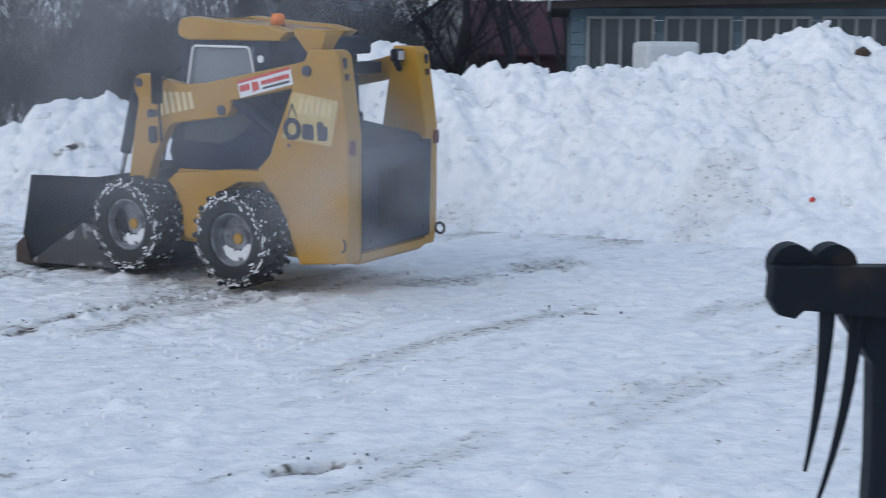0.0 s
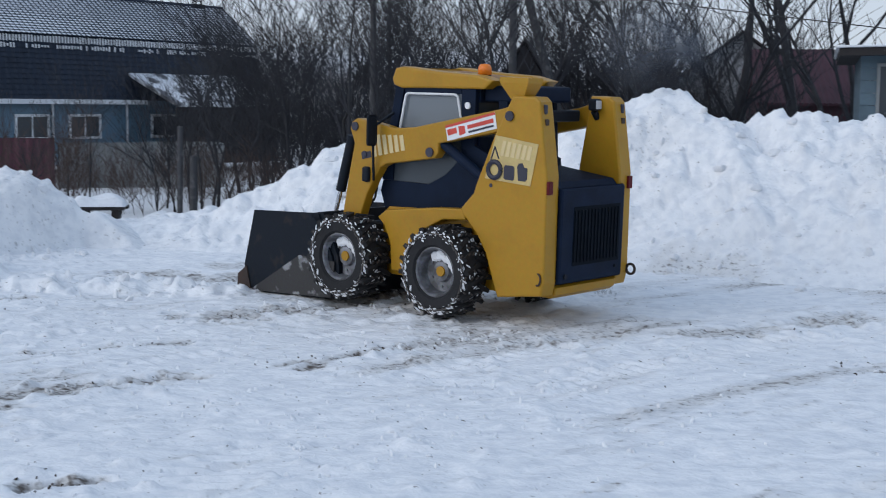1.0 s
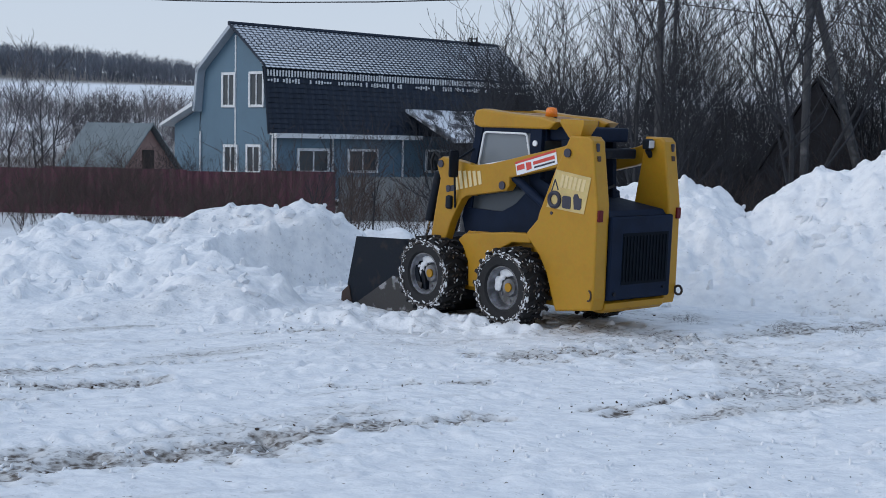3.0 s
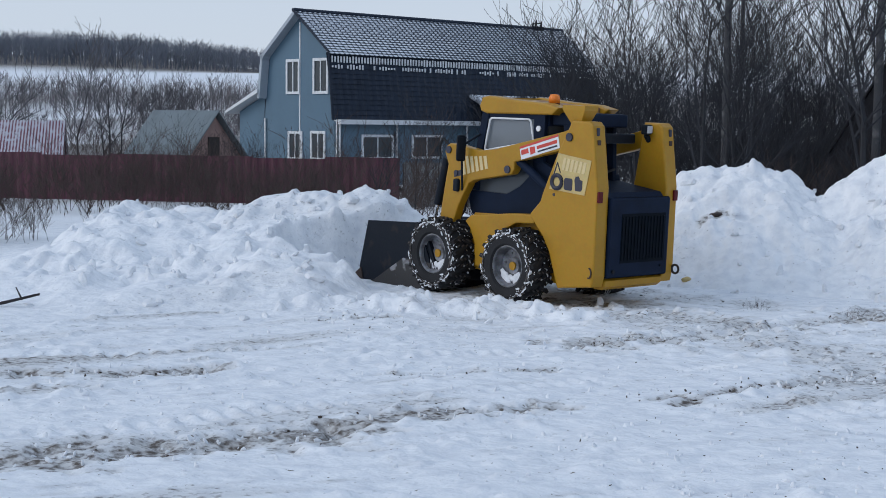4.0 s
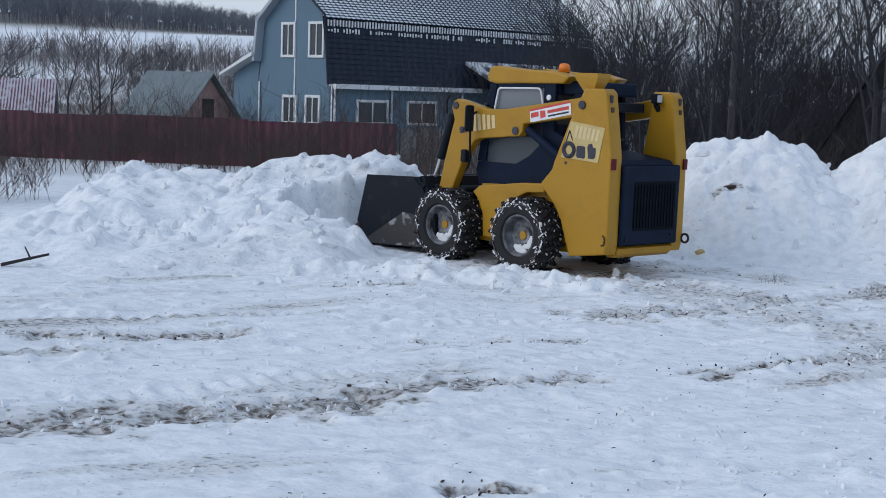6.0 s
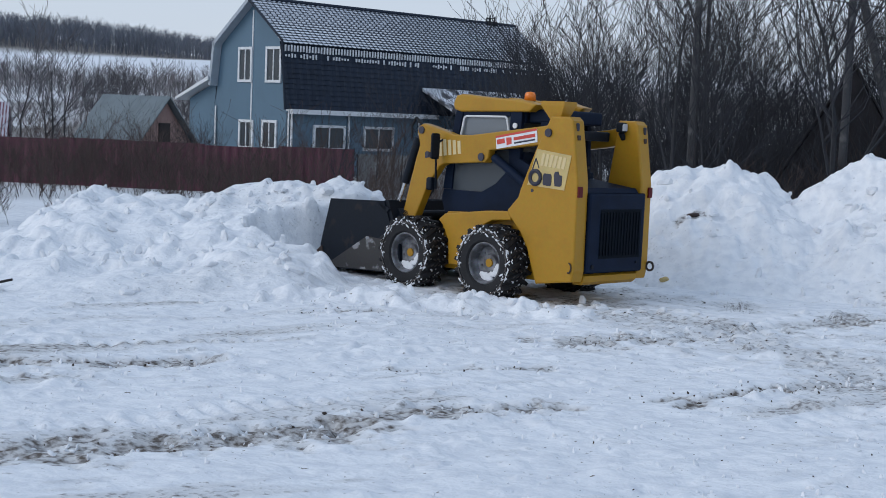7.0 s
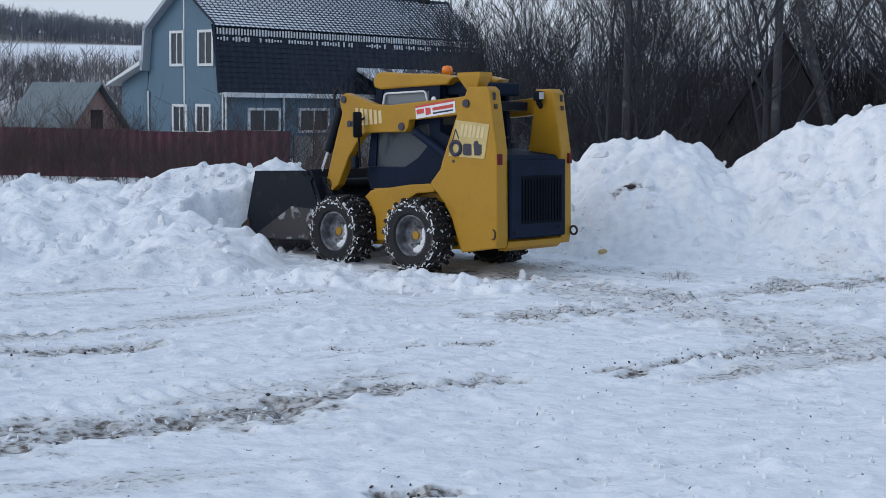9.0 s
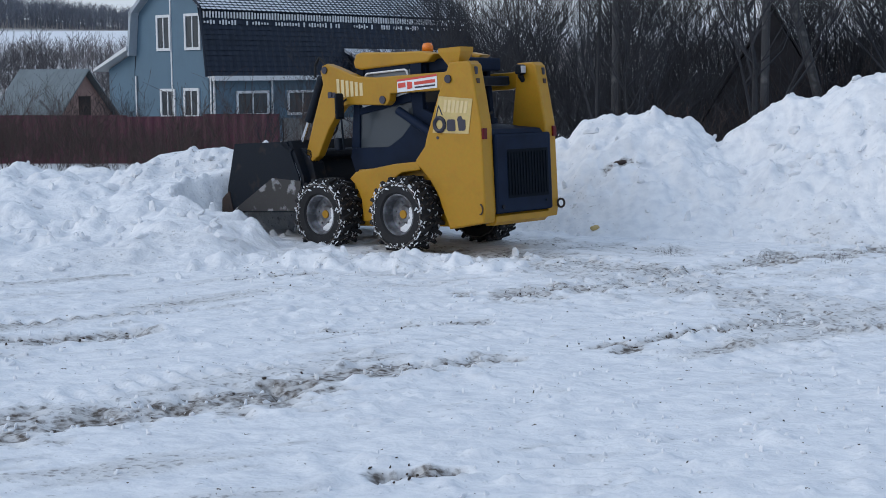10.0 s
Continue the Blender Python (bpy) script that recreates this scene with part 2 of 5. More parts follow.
def glass_mat(name, colour):
    m = bpy.data.materials.new(name)
    m.use_nodes = True
    n, l = m.node_tree.nodes, m.node_tree.links
    b = n["Principled BSDF"]
    b.inputs["Base Color"].default_value = (*colour, 1)
    b.inputs["Roughness"].default_value = 0.12
    b.inputs["Transmission Weight"].default_value = 0.35
    b.inputs["IOR"].default_value = 1.45
    t = n.new("ShaderNodeTexNoise")
    t.inputs["Scale"].default_value = 3
    r = n.new("ShaderNodeMapRange")
    r.inputs[3].default_value, r.inputs[4].default_value = 0.06, 0.35
    l.new(t.outputs["Fac"], r.inputs[0])
    l.new(r.outputs[0], b.inputs["Roughness"])
    return m


GLASS = glass_mat("dusty_glass", (0.07, 0.085, 0.10))
# upper cab panes: the sky's pale reflection is painted into the base colour
CABGLASS = glass_mat("sky_paled_glass", (0.24, 0.27, 0.30))


# ---- mesh helpers ----
def finish(bm, name, material, smooth=False):
    me = bpy.data.meshes.new(name)
    bmesh.ops.recalc_face_normals(bm, faces=bm.faces[:])
    bm.to_mesh(me)
    bm.free()
    me.materials.append(material)
    if smooth:
        me.shade_smooth()
    return me


def part(name, bm, material, parent, label="", smooth=False, m=None):
    ob = new(name, finish(bm, name, material, smooth))
    ob.parent = parent
    if m is not None:
        ob.matrix_basis = m
    return tagged(ob, label)


def thing(name, label, category, m=None, group="", kind=""):
    ob = new(name)
    ob.empty_display_size = 0.2
    if m is not None:
        ob.matrix_basis = m
    return tagged(ob, label, category, group, kind)


def box(bm, x0, x1, y0, y1, z0, z1, bevel=0.0, m=None):
    vs = bmesh.ops.create_cube(bm, size=1.0)["verts"]
    for v in vs:
        v.co = Vector(((x0 + x1) / 2 + v.co.x * (x1 - x0), (y0 + y1) / 2 + v.co.y * (y1 - y0), (z0 + z1) / 2 + v.co.z * (z1 - z0)))
        if m is not None:
            v.co = m @ v.co
    if bevel:
        es = list({e for v in vs for e in v.link_edges})
        bmesh.ops.bevel(bm, geom=es, offset=bevel, segments=2, affect="EDGES", profile=0.5)
    return bm


def prism(bm, pts, y0, y1, bevel=0.0, m=None):
    """A plate: the outline pts in x and z, from y0 to y1."""
    a = [bm.verts.new((x, y0, z)) for x, z in pts]
    b = [bm.verts.new((x, y1, z)) for x, z in pts]
    n = len(pts)
    fs = [bm.faces.new(a), bm.faces.new(b[::-1])]
    for i in range(n):
        fs.append(bm.faces.new((a[i], b[i], b[(i + 1) % n], a[(i + 1) % n])))
    bmesh.ops.recalc_face_normals(bm, faces=fs)
    if bevel:
        es = list({e for f in fs[:2] for e in f.edges})
        bmesh.ops.bevel(bm, geom=es, offset=bevel, segments=2, affect="EDGES", profile=0.5)
    if m is not None:
        for v in bm.verts:
            v.co = m @ v.co
    return bm


def tube(bm, p, q, r0, r1=None, sides=10, cap=True):
    p, q = Vector(p), Vector(q)
    r1 = r0 if r1 is None else r1
    turn = (q - p).to_track_quat("Z", "Y").to_matrix()
    rings = []
    for c, r in ((p, r0), (q, r1)):
        rings.append([bm.verts.new(c + turn @ Vector((r * math.cos(2 * math.pi * i / sides), r * math.sin(2 * math.pi * i / sides), 0))) for i in range(sides)])
    for i in range(sides):
        bm.faces.new((rings[0][i], rings[0][(i + 1) % sides], rings[1][(i + 1) % sides], rings[1][i]))
    if cap:
        bm.faces.new(rings[0][::-1])
        bm.faces.new(rings[1])
    return bm


def lathe(bm, prof, sides=32, axis="Y"):
    """A turned form: prof holds (radius, along)."""
    rings = []
    for r, a in prof:
        ring = []
        for i in range(sides):
            c, s = math.cos(2 * math.pi * i / sides), math.sin(2 * math.pi * i / sides)
            ring.append(bm.verts.new((r * c, a, r * s) if axis == "Y" else (r * c, r * s, a)))
        rings.append(ring)
    for k in range(len(rings) - 1):
        for i in range(sides):
            bm.faces.new((rings[k][i], rings[k][(i + 1) % sides], rings[k + 1][(i + 1) % sides], rings[k + 1][i]))
    return bm


def lattice(seed, x, y):
    """Smooth value noise, -1 to 1, for arrays."""
    xi, yi = np.floor(x).astype(np.int64), np.floor(y).astype(np.int64)
    fx, fy = x - xi, y - yi
    fx, fy = fx * fx * (3 - 2 * fx), fy * fy * (3 - 2 * fy)

    def h(a, b):
        k = (a * 374761393 + b * 668265263 + seed * 1442695041) & 0xFFFFFFFF
        k = ((k ^ (k >> 13)) * 1274126177) & 0xFFFFFFFF
        return ((k ^ (k >> 16)) & 0xFFFF) / 32767.5 - 1

    return (h(xi, yi) * (1 - fx) + h(xi + 1, yi) * fx) * (1 - fy) + (h(xi, yi + 1) * (1 - fx) + h(xi + 1, yi + 1) * fx) * fy


def fractal(seed, x, y, octaves=4, gain=0.5):
    out, amp = 0 * x, 1.0
    for k in range(octaves):
        out = out + amp * lattice(seed + k, x * 2**k, y * 2**k)
        amp *= gain
    return out


def billow(seed, x, y, octaves=3):
    out, amp = 0 * x, 1.0
    for k in range(octaves):
        out = out + amp * (np.sqrt(np.abs(lattice(seed + k, x * 2**k, y * 2**k)) + 0.02) * 2 - 1.1)
        amp *= 0.5
    return out


def grid_mesh(name, xs, ys, height, dirt, material, keep=None):
    X, Y = np.meshgrid(xs, ys)
    Z = height(X, Y)
    nx, ny = len(xs), len(ys)
    idx = np.arange(nx * ny).reshape(ny, nx)
    f = np.stack([idx[:-1, :-1], idx[:-1, 1:], idx[1:, 1:], idx[1:, :-1]], -1).reshape(-1, 4)
    if keep is not None:
        k = keep(X, Y, Z)
        f = f[(k[:-1, :-1] | k[1:, 1:] | k[:-1, 1:] | k[1:, :-1]).ravel()]
    me = bpy.data.meshes.new(name)
    me.vertices.add(nx * ny)
    me.vertices.foreach_set("co", np.stack([X, Y, Z], -1).astype(np.float32).ravel())
    me.loops.add(f.size)
    me.loops.foreach_set("vertex_index", f.astype(np.int32).ravel())
    me.polygons.add(len(f))
    me.polygons.foreach_set("loop_start", np.arange(0, f.size, 4, dtype=np.int32))
    me.update(calc_edges=True)
    me.attributes.new("dirt", "FLOAT", "POINT").data.foreach_set("value", np.clip(dirt(X, Y, Z), 0, 1).astype(np.float32).ravel())
    me.materials.append(material)
    me.shade_smooth()
    return new(name, me)


# ---- ground and snow banks ----
RUTS = [  # a line from one point to another on the ground, half width, dirt, depth
    ((-3.6, 6.85), (-1.8, 8.3), 0.34, 0.66, 0.028), ((-1.75, 8.45), (-0.45, 9.35), 0.15, 0.60, 0.022),
    ((-4.3, 9.6), (-3.2, 10.1), 0.16, 0.55, 0.02), ((-0.5, 11.9), (0.6, 12.7), 0.30, 0.55, 0.02),
    ((0.6, 12.7), (2.1, 14.1), 0.25, 0.45, 0.02), ((2.1, 14.2), (3.4, 15.2), 0.30, 0.55, 0.02),
    ((0.2, 9.7), (1.1, 10.5), 0.06, 0.7, 0.02), ((1.0, 10.4), (1.9, 11.2), 0.13, 0.5, 0.02),
    ((-1.8, 10.25), (-0.6, 10.7), 0.09, 0.42, 0.02), ((-2.95, 12.8), (-2.3, 13.15), 0.05, 0.75, 0.03),
    ((-0.9, 6.65), (-0.6, 6.72), 0.06, 0.8, 0.03), ((0.35, 9.6), (1.05, 10.45), 0.05, 0.6, 0.02),
    ((1.0, 10.4), (1.6, 10.8), 0.10, 0.5, 0.01), ((3.5, 11.0), (5.2, 11.75), 0.22, 0.45, 0.02),
    ((4.2, 9.55), (4.6, 9.4), 0.05, 0.7, 0.02), ((1.65, 5.87), (2.0, 5.98), 0.06, 0.7, 0.03),
    ((2.0, 11.2), (0.0, 13.6), 0.55, 0.34, 0.0), ((0.0, 13.9), (1.4, 13.3), 0.35, 0.45, 0.01),
    ((-1.6, 15.2), (0.0, 14.4), 0.45, 0.5, 0.02), ((-0.5, 15.9), (1.0, 15.0), 0.4, 0.35, 0.01),
]


def near_line(X, Y, a, b, w):
    d = np.array(b) - np.array(a)
    L = np.hypot(*d)
    u = d / L
    wob = 0.40 * w * lattice(77, X * 2.3, Y * 2.3) + 0.45 * w * lattice(78, X * 6, Y * 6) + 0.3 * w * lattice(79, X * 15, Y * 15)
    s = np.clip((X - a[0]) * u[0] + (Y - a[1]) * u[1], 0, L)
    dist = np.hypot(X - a[0] - s * u[0], Y - a[1] - s * u[1]) + wob
    return np.clip(1 - (dist / w) ** 2, 0, 1)


def far_fall(Y):
    return np.interp(Y, [0, 19.5, 24, 32, 45, 60, 90, 140, 200, 260, 300, 450, 520, 640, 900, 3000], [0, 0, -0.1, -0.5, -0.9, -1.2, -1.8, -1.5, 1.2, 5.5, 9.6, 19.0, 20.5, 21, 20, 20])


def ground_height(X, Y):
    z = far_fall(Y)
    near = np.clip((26 - Y) / 4, 0, 1) * np.clip((14 - np.abs(X)) / 3, 0, 1)
    z = z + near * (0.018 * fractal(3, X * 0.9, Y * 0.9, 3) + 0.008 * fractal(11, (0.8 * X + 0.6 * Y) * 1.6, (0.8 * Y - 0.6 * X) * 4.5, 3) + 0.026 * np.clip(fractal(21, X * 7, Y * 7, 3) - 0.2, 0, 1) * (1 + fractal(24, X, Y, 2)) - 0.022 * np.clip(fractal(27, X * 3.5, Y * 5.5, 3) * 1.6 - 0.75, 0, 1) * np.clip(0.5 + fractal(29, X * 0.5, Y * 0.5, 2), 0, 1))
    for a, b, w, d, h in RUTS:
        k = near_line(X, Y, a, b, w * 1.3)
        z = z - k * h + 0.5 * h * np.clip(near_line(X, Y, a, b, w * 2.2) - k, 0, 1) + np.clip(2 * k, 0, 1) * h * 0.8 * fractal(31, X * 9, Y * 9, 2)
    ridge_line = np.maximum(near_line(X, Y, (-3.3, 13.75), (-1.4, 13.85), 0.38), 0.8 * near_line(X, Y, (-1.5, 13.8), (-0.4, 13.4), 0.25))
    z = z + ridge_line * (0.09 + 0.07 * fractal(36, X * 4, Y * 4, 3))
    # ribs left by tyre treads, across the way the loader drove
    for (ax, ay), (bx, by), w in (((-0.12, 5.7), (0.06, 7.7), 0.14), ((-1.5, 9.3), (-0.2, 10.4), 0.15), ((0.4, 11.0), (2.2, 12.6), 0.15), ((-3.9, 7.35), (-1.7, 9.15), 0.15), ((-2.3, 10.9), (0.4, 12.2), 0.14), ((0.7, 8.9), (2.7, 10.9), 0.15), ((-4.6, 10.4), (-2.4, 11.5), 0.14), ((2.0, 9.0), (4.4, 10.9), 0.15)):
        d = np.hypot(bx - ax, by - ay)
        along = ((X - ax) * (bx - ax) + (Y - ay) * (by - ay)) / d
        z = z + 0.014 * np.clip(0.7 + fractal(45, X * 1.2, Y * 1.2, 2), 0, 1) * np.clip(2 * near_line(X, Y, (ax, ay), (bx, by), w), 0, 1) * (np.clip(3 * np.sin(along * 2 * math.pi / 0.15), -1, 1) - 0.6)
    far = np.clip((Y - 120) / 200, 0, 1)
    return z + far * 1.2 * fractal(41, X / 140, Y / 140, 2) + 6 * np.clip((-X - 130) / 90, 0, 1) * np.clip((Y - 450) / 70, 0, 1)


def ground_dirt(X, Y, Z):
    d = 0 * X
    for a, b, w, k, h in RUTS:
        d = np.maximum(d, 1.15 * k * near_line(X, Y, a, b, w * 1.35))
    lot = np.clip((17 - Y) / 2, 0, 1)
    along, across = 0.8 * X + 0.6 * Y, 0.8 * Y - 0.6 * X
    streak = fractal(51, along * 0.45, across * 2.4, 4)
    patch = fractal(57, X * 0.35, Y * 0.35, 2)
    d = np.maximum(d, lot * np.clip(0.62 * streak + 0.30 * patch - 0.18, 0, 0.55))
    d = np.maximum(d, lot * 0.42 * np.clip(fractal(59, along * 2.2, across * 7, 3) - 0.55, 0, 1))
    d = np.minimum(d, 0.74)
    wild = np.clip((Y - 20) / 6, 0, 1) * np.clip((300 - Y) / 30, 0, 1)
    d = np.maximum(d, 0.95 * np.clip((Y - 455) / 10, 0, 1) * np.clip((640 - Y) / 30, 0, 1) * np.clip((-55 - X) / 15, 0, 1))
    d = np.maximum(d, wild * np.clip(0.62 + 0.5 * fractal(61, X * 0.10, Y * 0.06, 4), 0, 0.95) * np.clip((Y - 20) / 30, 0.35, 1))
    return d


def steps(lo, hi, fine, out_lo, out_hi, grow=1.13):
    mid = list(np.arange(lo, hi, fine))
    a, s = [lo], fine
    while a[-1] > out_lo:
        s *= grow
        a.append(a[-1] - s)
    b, s = [hi], fine
    while b[-1] < out_hi:
        s *= grow
        b.append(b[-1] + s)
    return np.array(a[:0:-1] + mid + b)


ground = grid_mesh("ground", steps(-7.5, 9.5, 0.032, -900, 900), steps(5.2, 17.5, 0.03, -60, 3000), ground_height, ground_dirt, SNOW)
tagged(ground, "trodden dirty snow with tyre tracks and brown ruts", "snow ground", kind="structure")


def ridge(X, Y, xs, hs, fs, rs, bs, seed, lumpy=1.0):
    """A bank along x: heights hs, front feet fs, ridge line rs and back feet bs at xs."""
    wx = X + 0.25 * fractal(seed, X * 0.8, Y * 0.8, 2)
    h, f, r, b = (np.interp(wx, xs, v) for v in (hs, fs, rs, bs))
    up = np.clip((Y - f) / np.maximum(r - f, 0.1), 0, 1)
    down = np.clip((b - Y) / np.maximum(b - r, 0.1), 0, 1)
    up = 0.55 * up + 0.45 * up * up * (3 - 2 * up)
    body = np.minimum(up, np.sqrt(down))
    rough = np.clip(body * 3, 0, 1) * np.clip(h / 0.5, 0.15, 1)
    z = h * body + rough * (0.10 * fractal(seed + 5, X * 1.3, Y * 1.3, 2) + lumpy * (0.065 * billow(seed + 9, X * 2.0, Y * 2.0, 4) + 0.036 * fractal(seed + 15, X * 6, Y * 6, 4)))
    soft = lambda v: v * v * (3 - 2 * v)
    z = z + rough * (0.08 * soft(np.clip(lattice(seed + 30, X * 2.4, Y * 2.4) * 2 - 0.6, 0, 1)) + 0.055 * soft(np.clip(lattice(seed + 33, X * 5.5, Y * 5.5) * 2.5 - 0.9, 0, 1)) - 0.05 * soft(np.clip(lattice(seed + 36, X * 4.5, Y * 4.5) * 2.5 - 1.0, 0, 1)))
    return z - 0.06 + 0.03 * np.clip(body * 20, 0, 1)


def bank_west_height(X, Y):
    xs = [-13, -10, -8.6, -8.0, -7.3, -6.7, -5.8, -5.3, -4.85, -3.75, -3.25, -2.95, -2.6, -2.2, -1.9]
    hs = [0.0, 0.0, 0.02, 0.1, 0.52, 0.76, 0.72, 0.58, 0.86, 0.95, 0.84, 0.48, 0.34, 0.16, 0]
    fs = [12.5, 12.5, 12.5, 12.8, 13.0, 13.0, 12.7, 12.4, 12.5, 13.0, 13.4, 13.9, 14.6, 15.6, 16]
    rs = [17.5, 17.5, 17.5, 17.5, 17.5, 17.5, 17.6, 17.6, 17.7, 17.9, 18, 18, 18, 18, 18]
    z = ridge(X, Y, xs, hs, fs, rs, [19.8] * 15, 100, np.clip(0.4 + 0.9 * fractal(150, X * 0.6, Y * 0.6, 2), 0.2, 1) * np.clip((Y - 13.4) / 2.6, 0.25, 1))
    # dug away where the loader works: distance from the ground that it covers
    fx, fy = -0.77, 0.636
    u, v = (X + 1.15) * fx + (Y - 15.4) * fy, (X + 1.15) * fy - (Y - 15.4) * fx
    du, dv = np.maximum(u - 2.75, 0), np.maximum(np.maximum(-v - 0.95, (v - 0.95) * 3), 0)
    far = np.hypot(du * 1.6, dv) + 0.18 * fractal(140, X * 1.7, Y * 1.7, 3)
    cut = np.clip(far / 0.7, 0, 1)
    return np.minimum(z, z * cut * cut * (3 - 2 * cut) - 0.05 * (1 - cut))


def bank_east_height(X, Y):
    xs = [-4.4, -3.4, -2.2, -1.3, -0.6, 0.0, 0.3, 0.85, 1.3, 1.75, 2.1, 2.5, 3.1, 3.6, 4.45, 4.95, 5.3, 5.55, 5.85, 6.15, 6.7, 7.6, 8.6, 9.4, 10.5, 12, 15]
    hs = [0.05, 0.16, 0.30, 0.46, 0.72, 1.03, 1.29, 1.39, 1.36, 1.24, 1.04, 1.28, 1.56, 1.67, 1.92, 2.14, 2.06, 1.72, 1.50, 1.74, 1.62, 1.82, 1.95, 2.25, 2.03, 2.15, 1.6]
    fs = [18.2, 18.0, 17.6, 17.3, 16.9, 16.6, 16.4, 16.15, 16.0, 15.85, 15.7, 15.5, 15.4, 15.2, 14.8, 14.4, 14.1, 13.9, 13.6, 13.4, 13.0, 12.3, 11.6, 11.2, 10.8, 10.5, 10]
    rs = [19, 19, 18.8, 18.6, 18.6, 18.6, 18.6, 18.6, 18.6, 18.5, 18.4, 18.3, 18.2, 18.1, 18.0, 18.0, 17.8, 17.6, 17.3, 17.1, 16.6, 16.0, 15.6, 15.3, 15, 14.6, 14]
    bs = [20.5] * 19 + [20, 19.5, 19, 18.6, 18.3, 18, 17.6, 17]
    return ridge(X, Y, xs, hs, fs, rs, bs, 200)


def bank_dirt(X, Y, Z):
    d = 0.16 * np.clip(fractal(91, X * 0.7, Y * 0.7, 4) + 0.1, 0, 1)
    for a, b, w, k in (((6.8, 12.9), (7.6, 13.4), 0.55, 0.27), ((2.6, 15.6), (5.0, 14.8), 0.5, 0.3), ((0.65, 17.55), (0.9, 17.65), 0.1, 0.6)):
        d = np.maximum(d, k * near_line(X, Y, a, b, w))
    return d


above = lambda X, Y, Z: Z > -0.03
west = grid_mesh("snow_bank", np.arange(-10, -1.5, 0.032), np.arange(12, 20.2, 0.032), bank_west_height, bank_dirt, HEAPED, above)
tagged(west, "long low bank of lumpy shovelled white snow", "snow bank", "snow banks")
east = grid_mesh("snow_bank", np.arange(-4.4, 15, 0.034), np.arange(10.2, 20.6, 0.034), bank_east_height, bank_dirt, HEAPED, above)
tagged(east, "tall bank of ploughed snow with dirty lumps", "snow bank", "snow banks")


# ---- the skid steer loader: x forward, y left, origin on the ground under the rear axle ----
PIVOT = (-0.645, 1.762)
WHEELS = ((0.0, 1), (1.17, 1), (0.0, -1), (1.17, -1))
R_WHEEL = 0.40


def tyre_mesh():
    bm = bmesh.new()
    prof = [(0.215, -0.15), (0.235, -0.19), (0.31, -0.195), (0.355, -0.175), (0.374, -0.10), (0.378, 0.0), (0.374, 0.06), (0.352, 0.115), (0.315, 0.135), (0.24, 0.128), (0.215, 0.10)]
    lathe(bm, prof, 40)
    return finish(bm, "tyre", RUBBER)


def lug_mesh():
    bm = bmesh.new()
    prism(bm, [(-0.024, -0.02), (-0.017, 0.028), (0.017, 0.028), (0.024, -0.02)], -0.09, 0.09)
    return finish(bm, "tyre_lug", RUBBER)


def rim_mesh():
    bm = bmesh.new()
    lathe(bm, [(0.222, 0.105), (0.210, 0.112), (0.200, 0.10), (0.185, 0.04), (0.178, 0.0), (0.10, -0.01), (0.085, 0.02), (0.0, 0.02)], 32)
    for i in range(6):
        a = 2 * math.pi * i / 6
        tube(bm, (0.135 * math.cos(a), -0.012, 0.135 * math.sin(a)), (0.135 * math.cos(a), 0.008, 0.135 * math.sin(a)), 0.012, sides=6)
    return finish(bm, "rim", RIM)


def chain_mesh():
    bm = bmesh.new()
    rnd = random.Random(4)
    for i in range(48):
        a = 2 * math.pi * i / 48
        for y in (0.135, -0.19):
            m = Matrix.Rotation(a, 4, "Y") @ pose(0, y, 0.335 + rnd.uniform(-0.008, 0.008), 0, 0, 0)
            box(bm, -0.019, 0.019, -0.008, 0.008, -0.007, 0.007, m=m)
    for i in range(12):
        for k in range(11):
            y = -0.17 + 0.03 * k
            a = 2 * math.pi * (i + (0.25 if k % 2 else -0.05)) / 12
            m = Matrix.Rotation(a, 4, "Y") @ pose(0, y, 0.396 if -0.14 < y < 0.1 else 0.365, 0, 0, 60 if k % 2 else -60)
            box(bm, -0.018, 0.018, -0.007, 0.007, -0.006, 0.008, m=m)
    return finish(bm, "tyre_chain", CHAIN)


def stuck_snow_mesh():
    """Snow caught in the tread and along the tyre's shoulder."""
    bm = bmesh.new()
    rnd = random.Random(9)
    for i in range(430):
        a = rnd.uniform(0, 2 * math.pi)
        if rnd.random() < 0.62:
            y, r = rnd.uniform(0.112, 0.14), rnd.gauss(0.337, 0.02)
        else:
            y = rnd.uniform(-0.17, 0.11)
            r = 0.382
        s = rnd.uniform(0.004, 0.012)
        m = Matrix.Rotation(a, 4, "Y") @ pose(0, y, r, rnd.uniform(-20, 20), rnd.uniform(-35, 35), rnd.uniform(-40, 40)) @ Matrix.Diagonal((s * rnd.uniform(1.2, 4.0), s * 0.8, s, 1))
        bmesh.ops.create_icosphere(bm, subdivisions=1, radius=1, matrix=m)
    for i in range(16):
        a = rnd.uniform(2.2, 4.4)
        m = Matrix.Rotation(a, 4, "Y") @ pose(0, 0.03, rnd.uniform(0.12, 0.18)) @ Matrix.Diagonal((0.05, 0.02, 0.035, 1))
        bmesh.ops.create_icosphere(bm, subdivisions=1, radius=1, matrix=m)
    return finish(bm, "stuck_snow", CLOD)


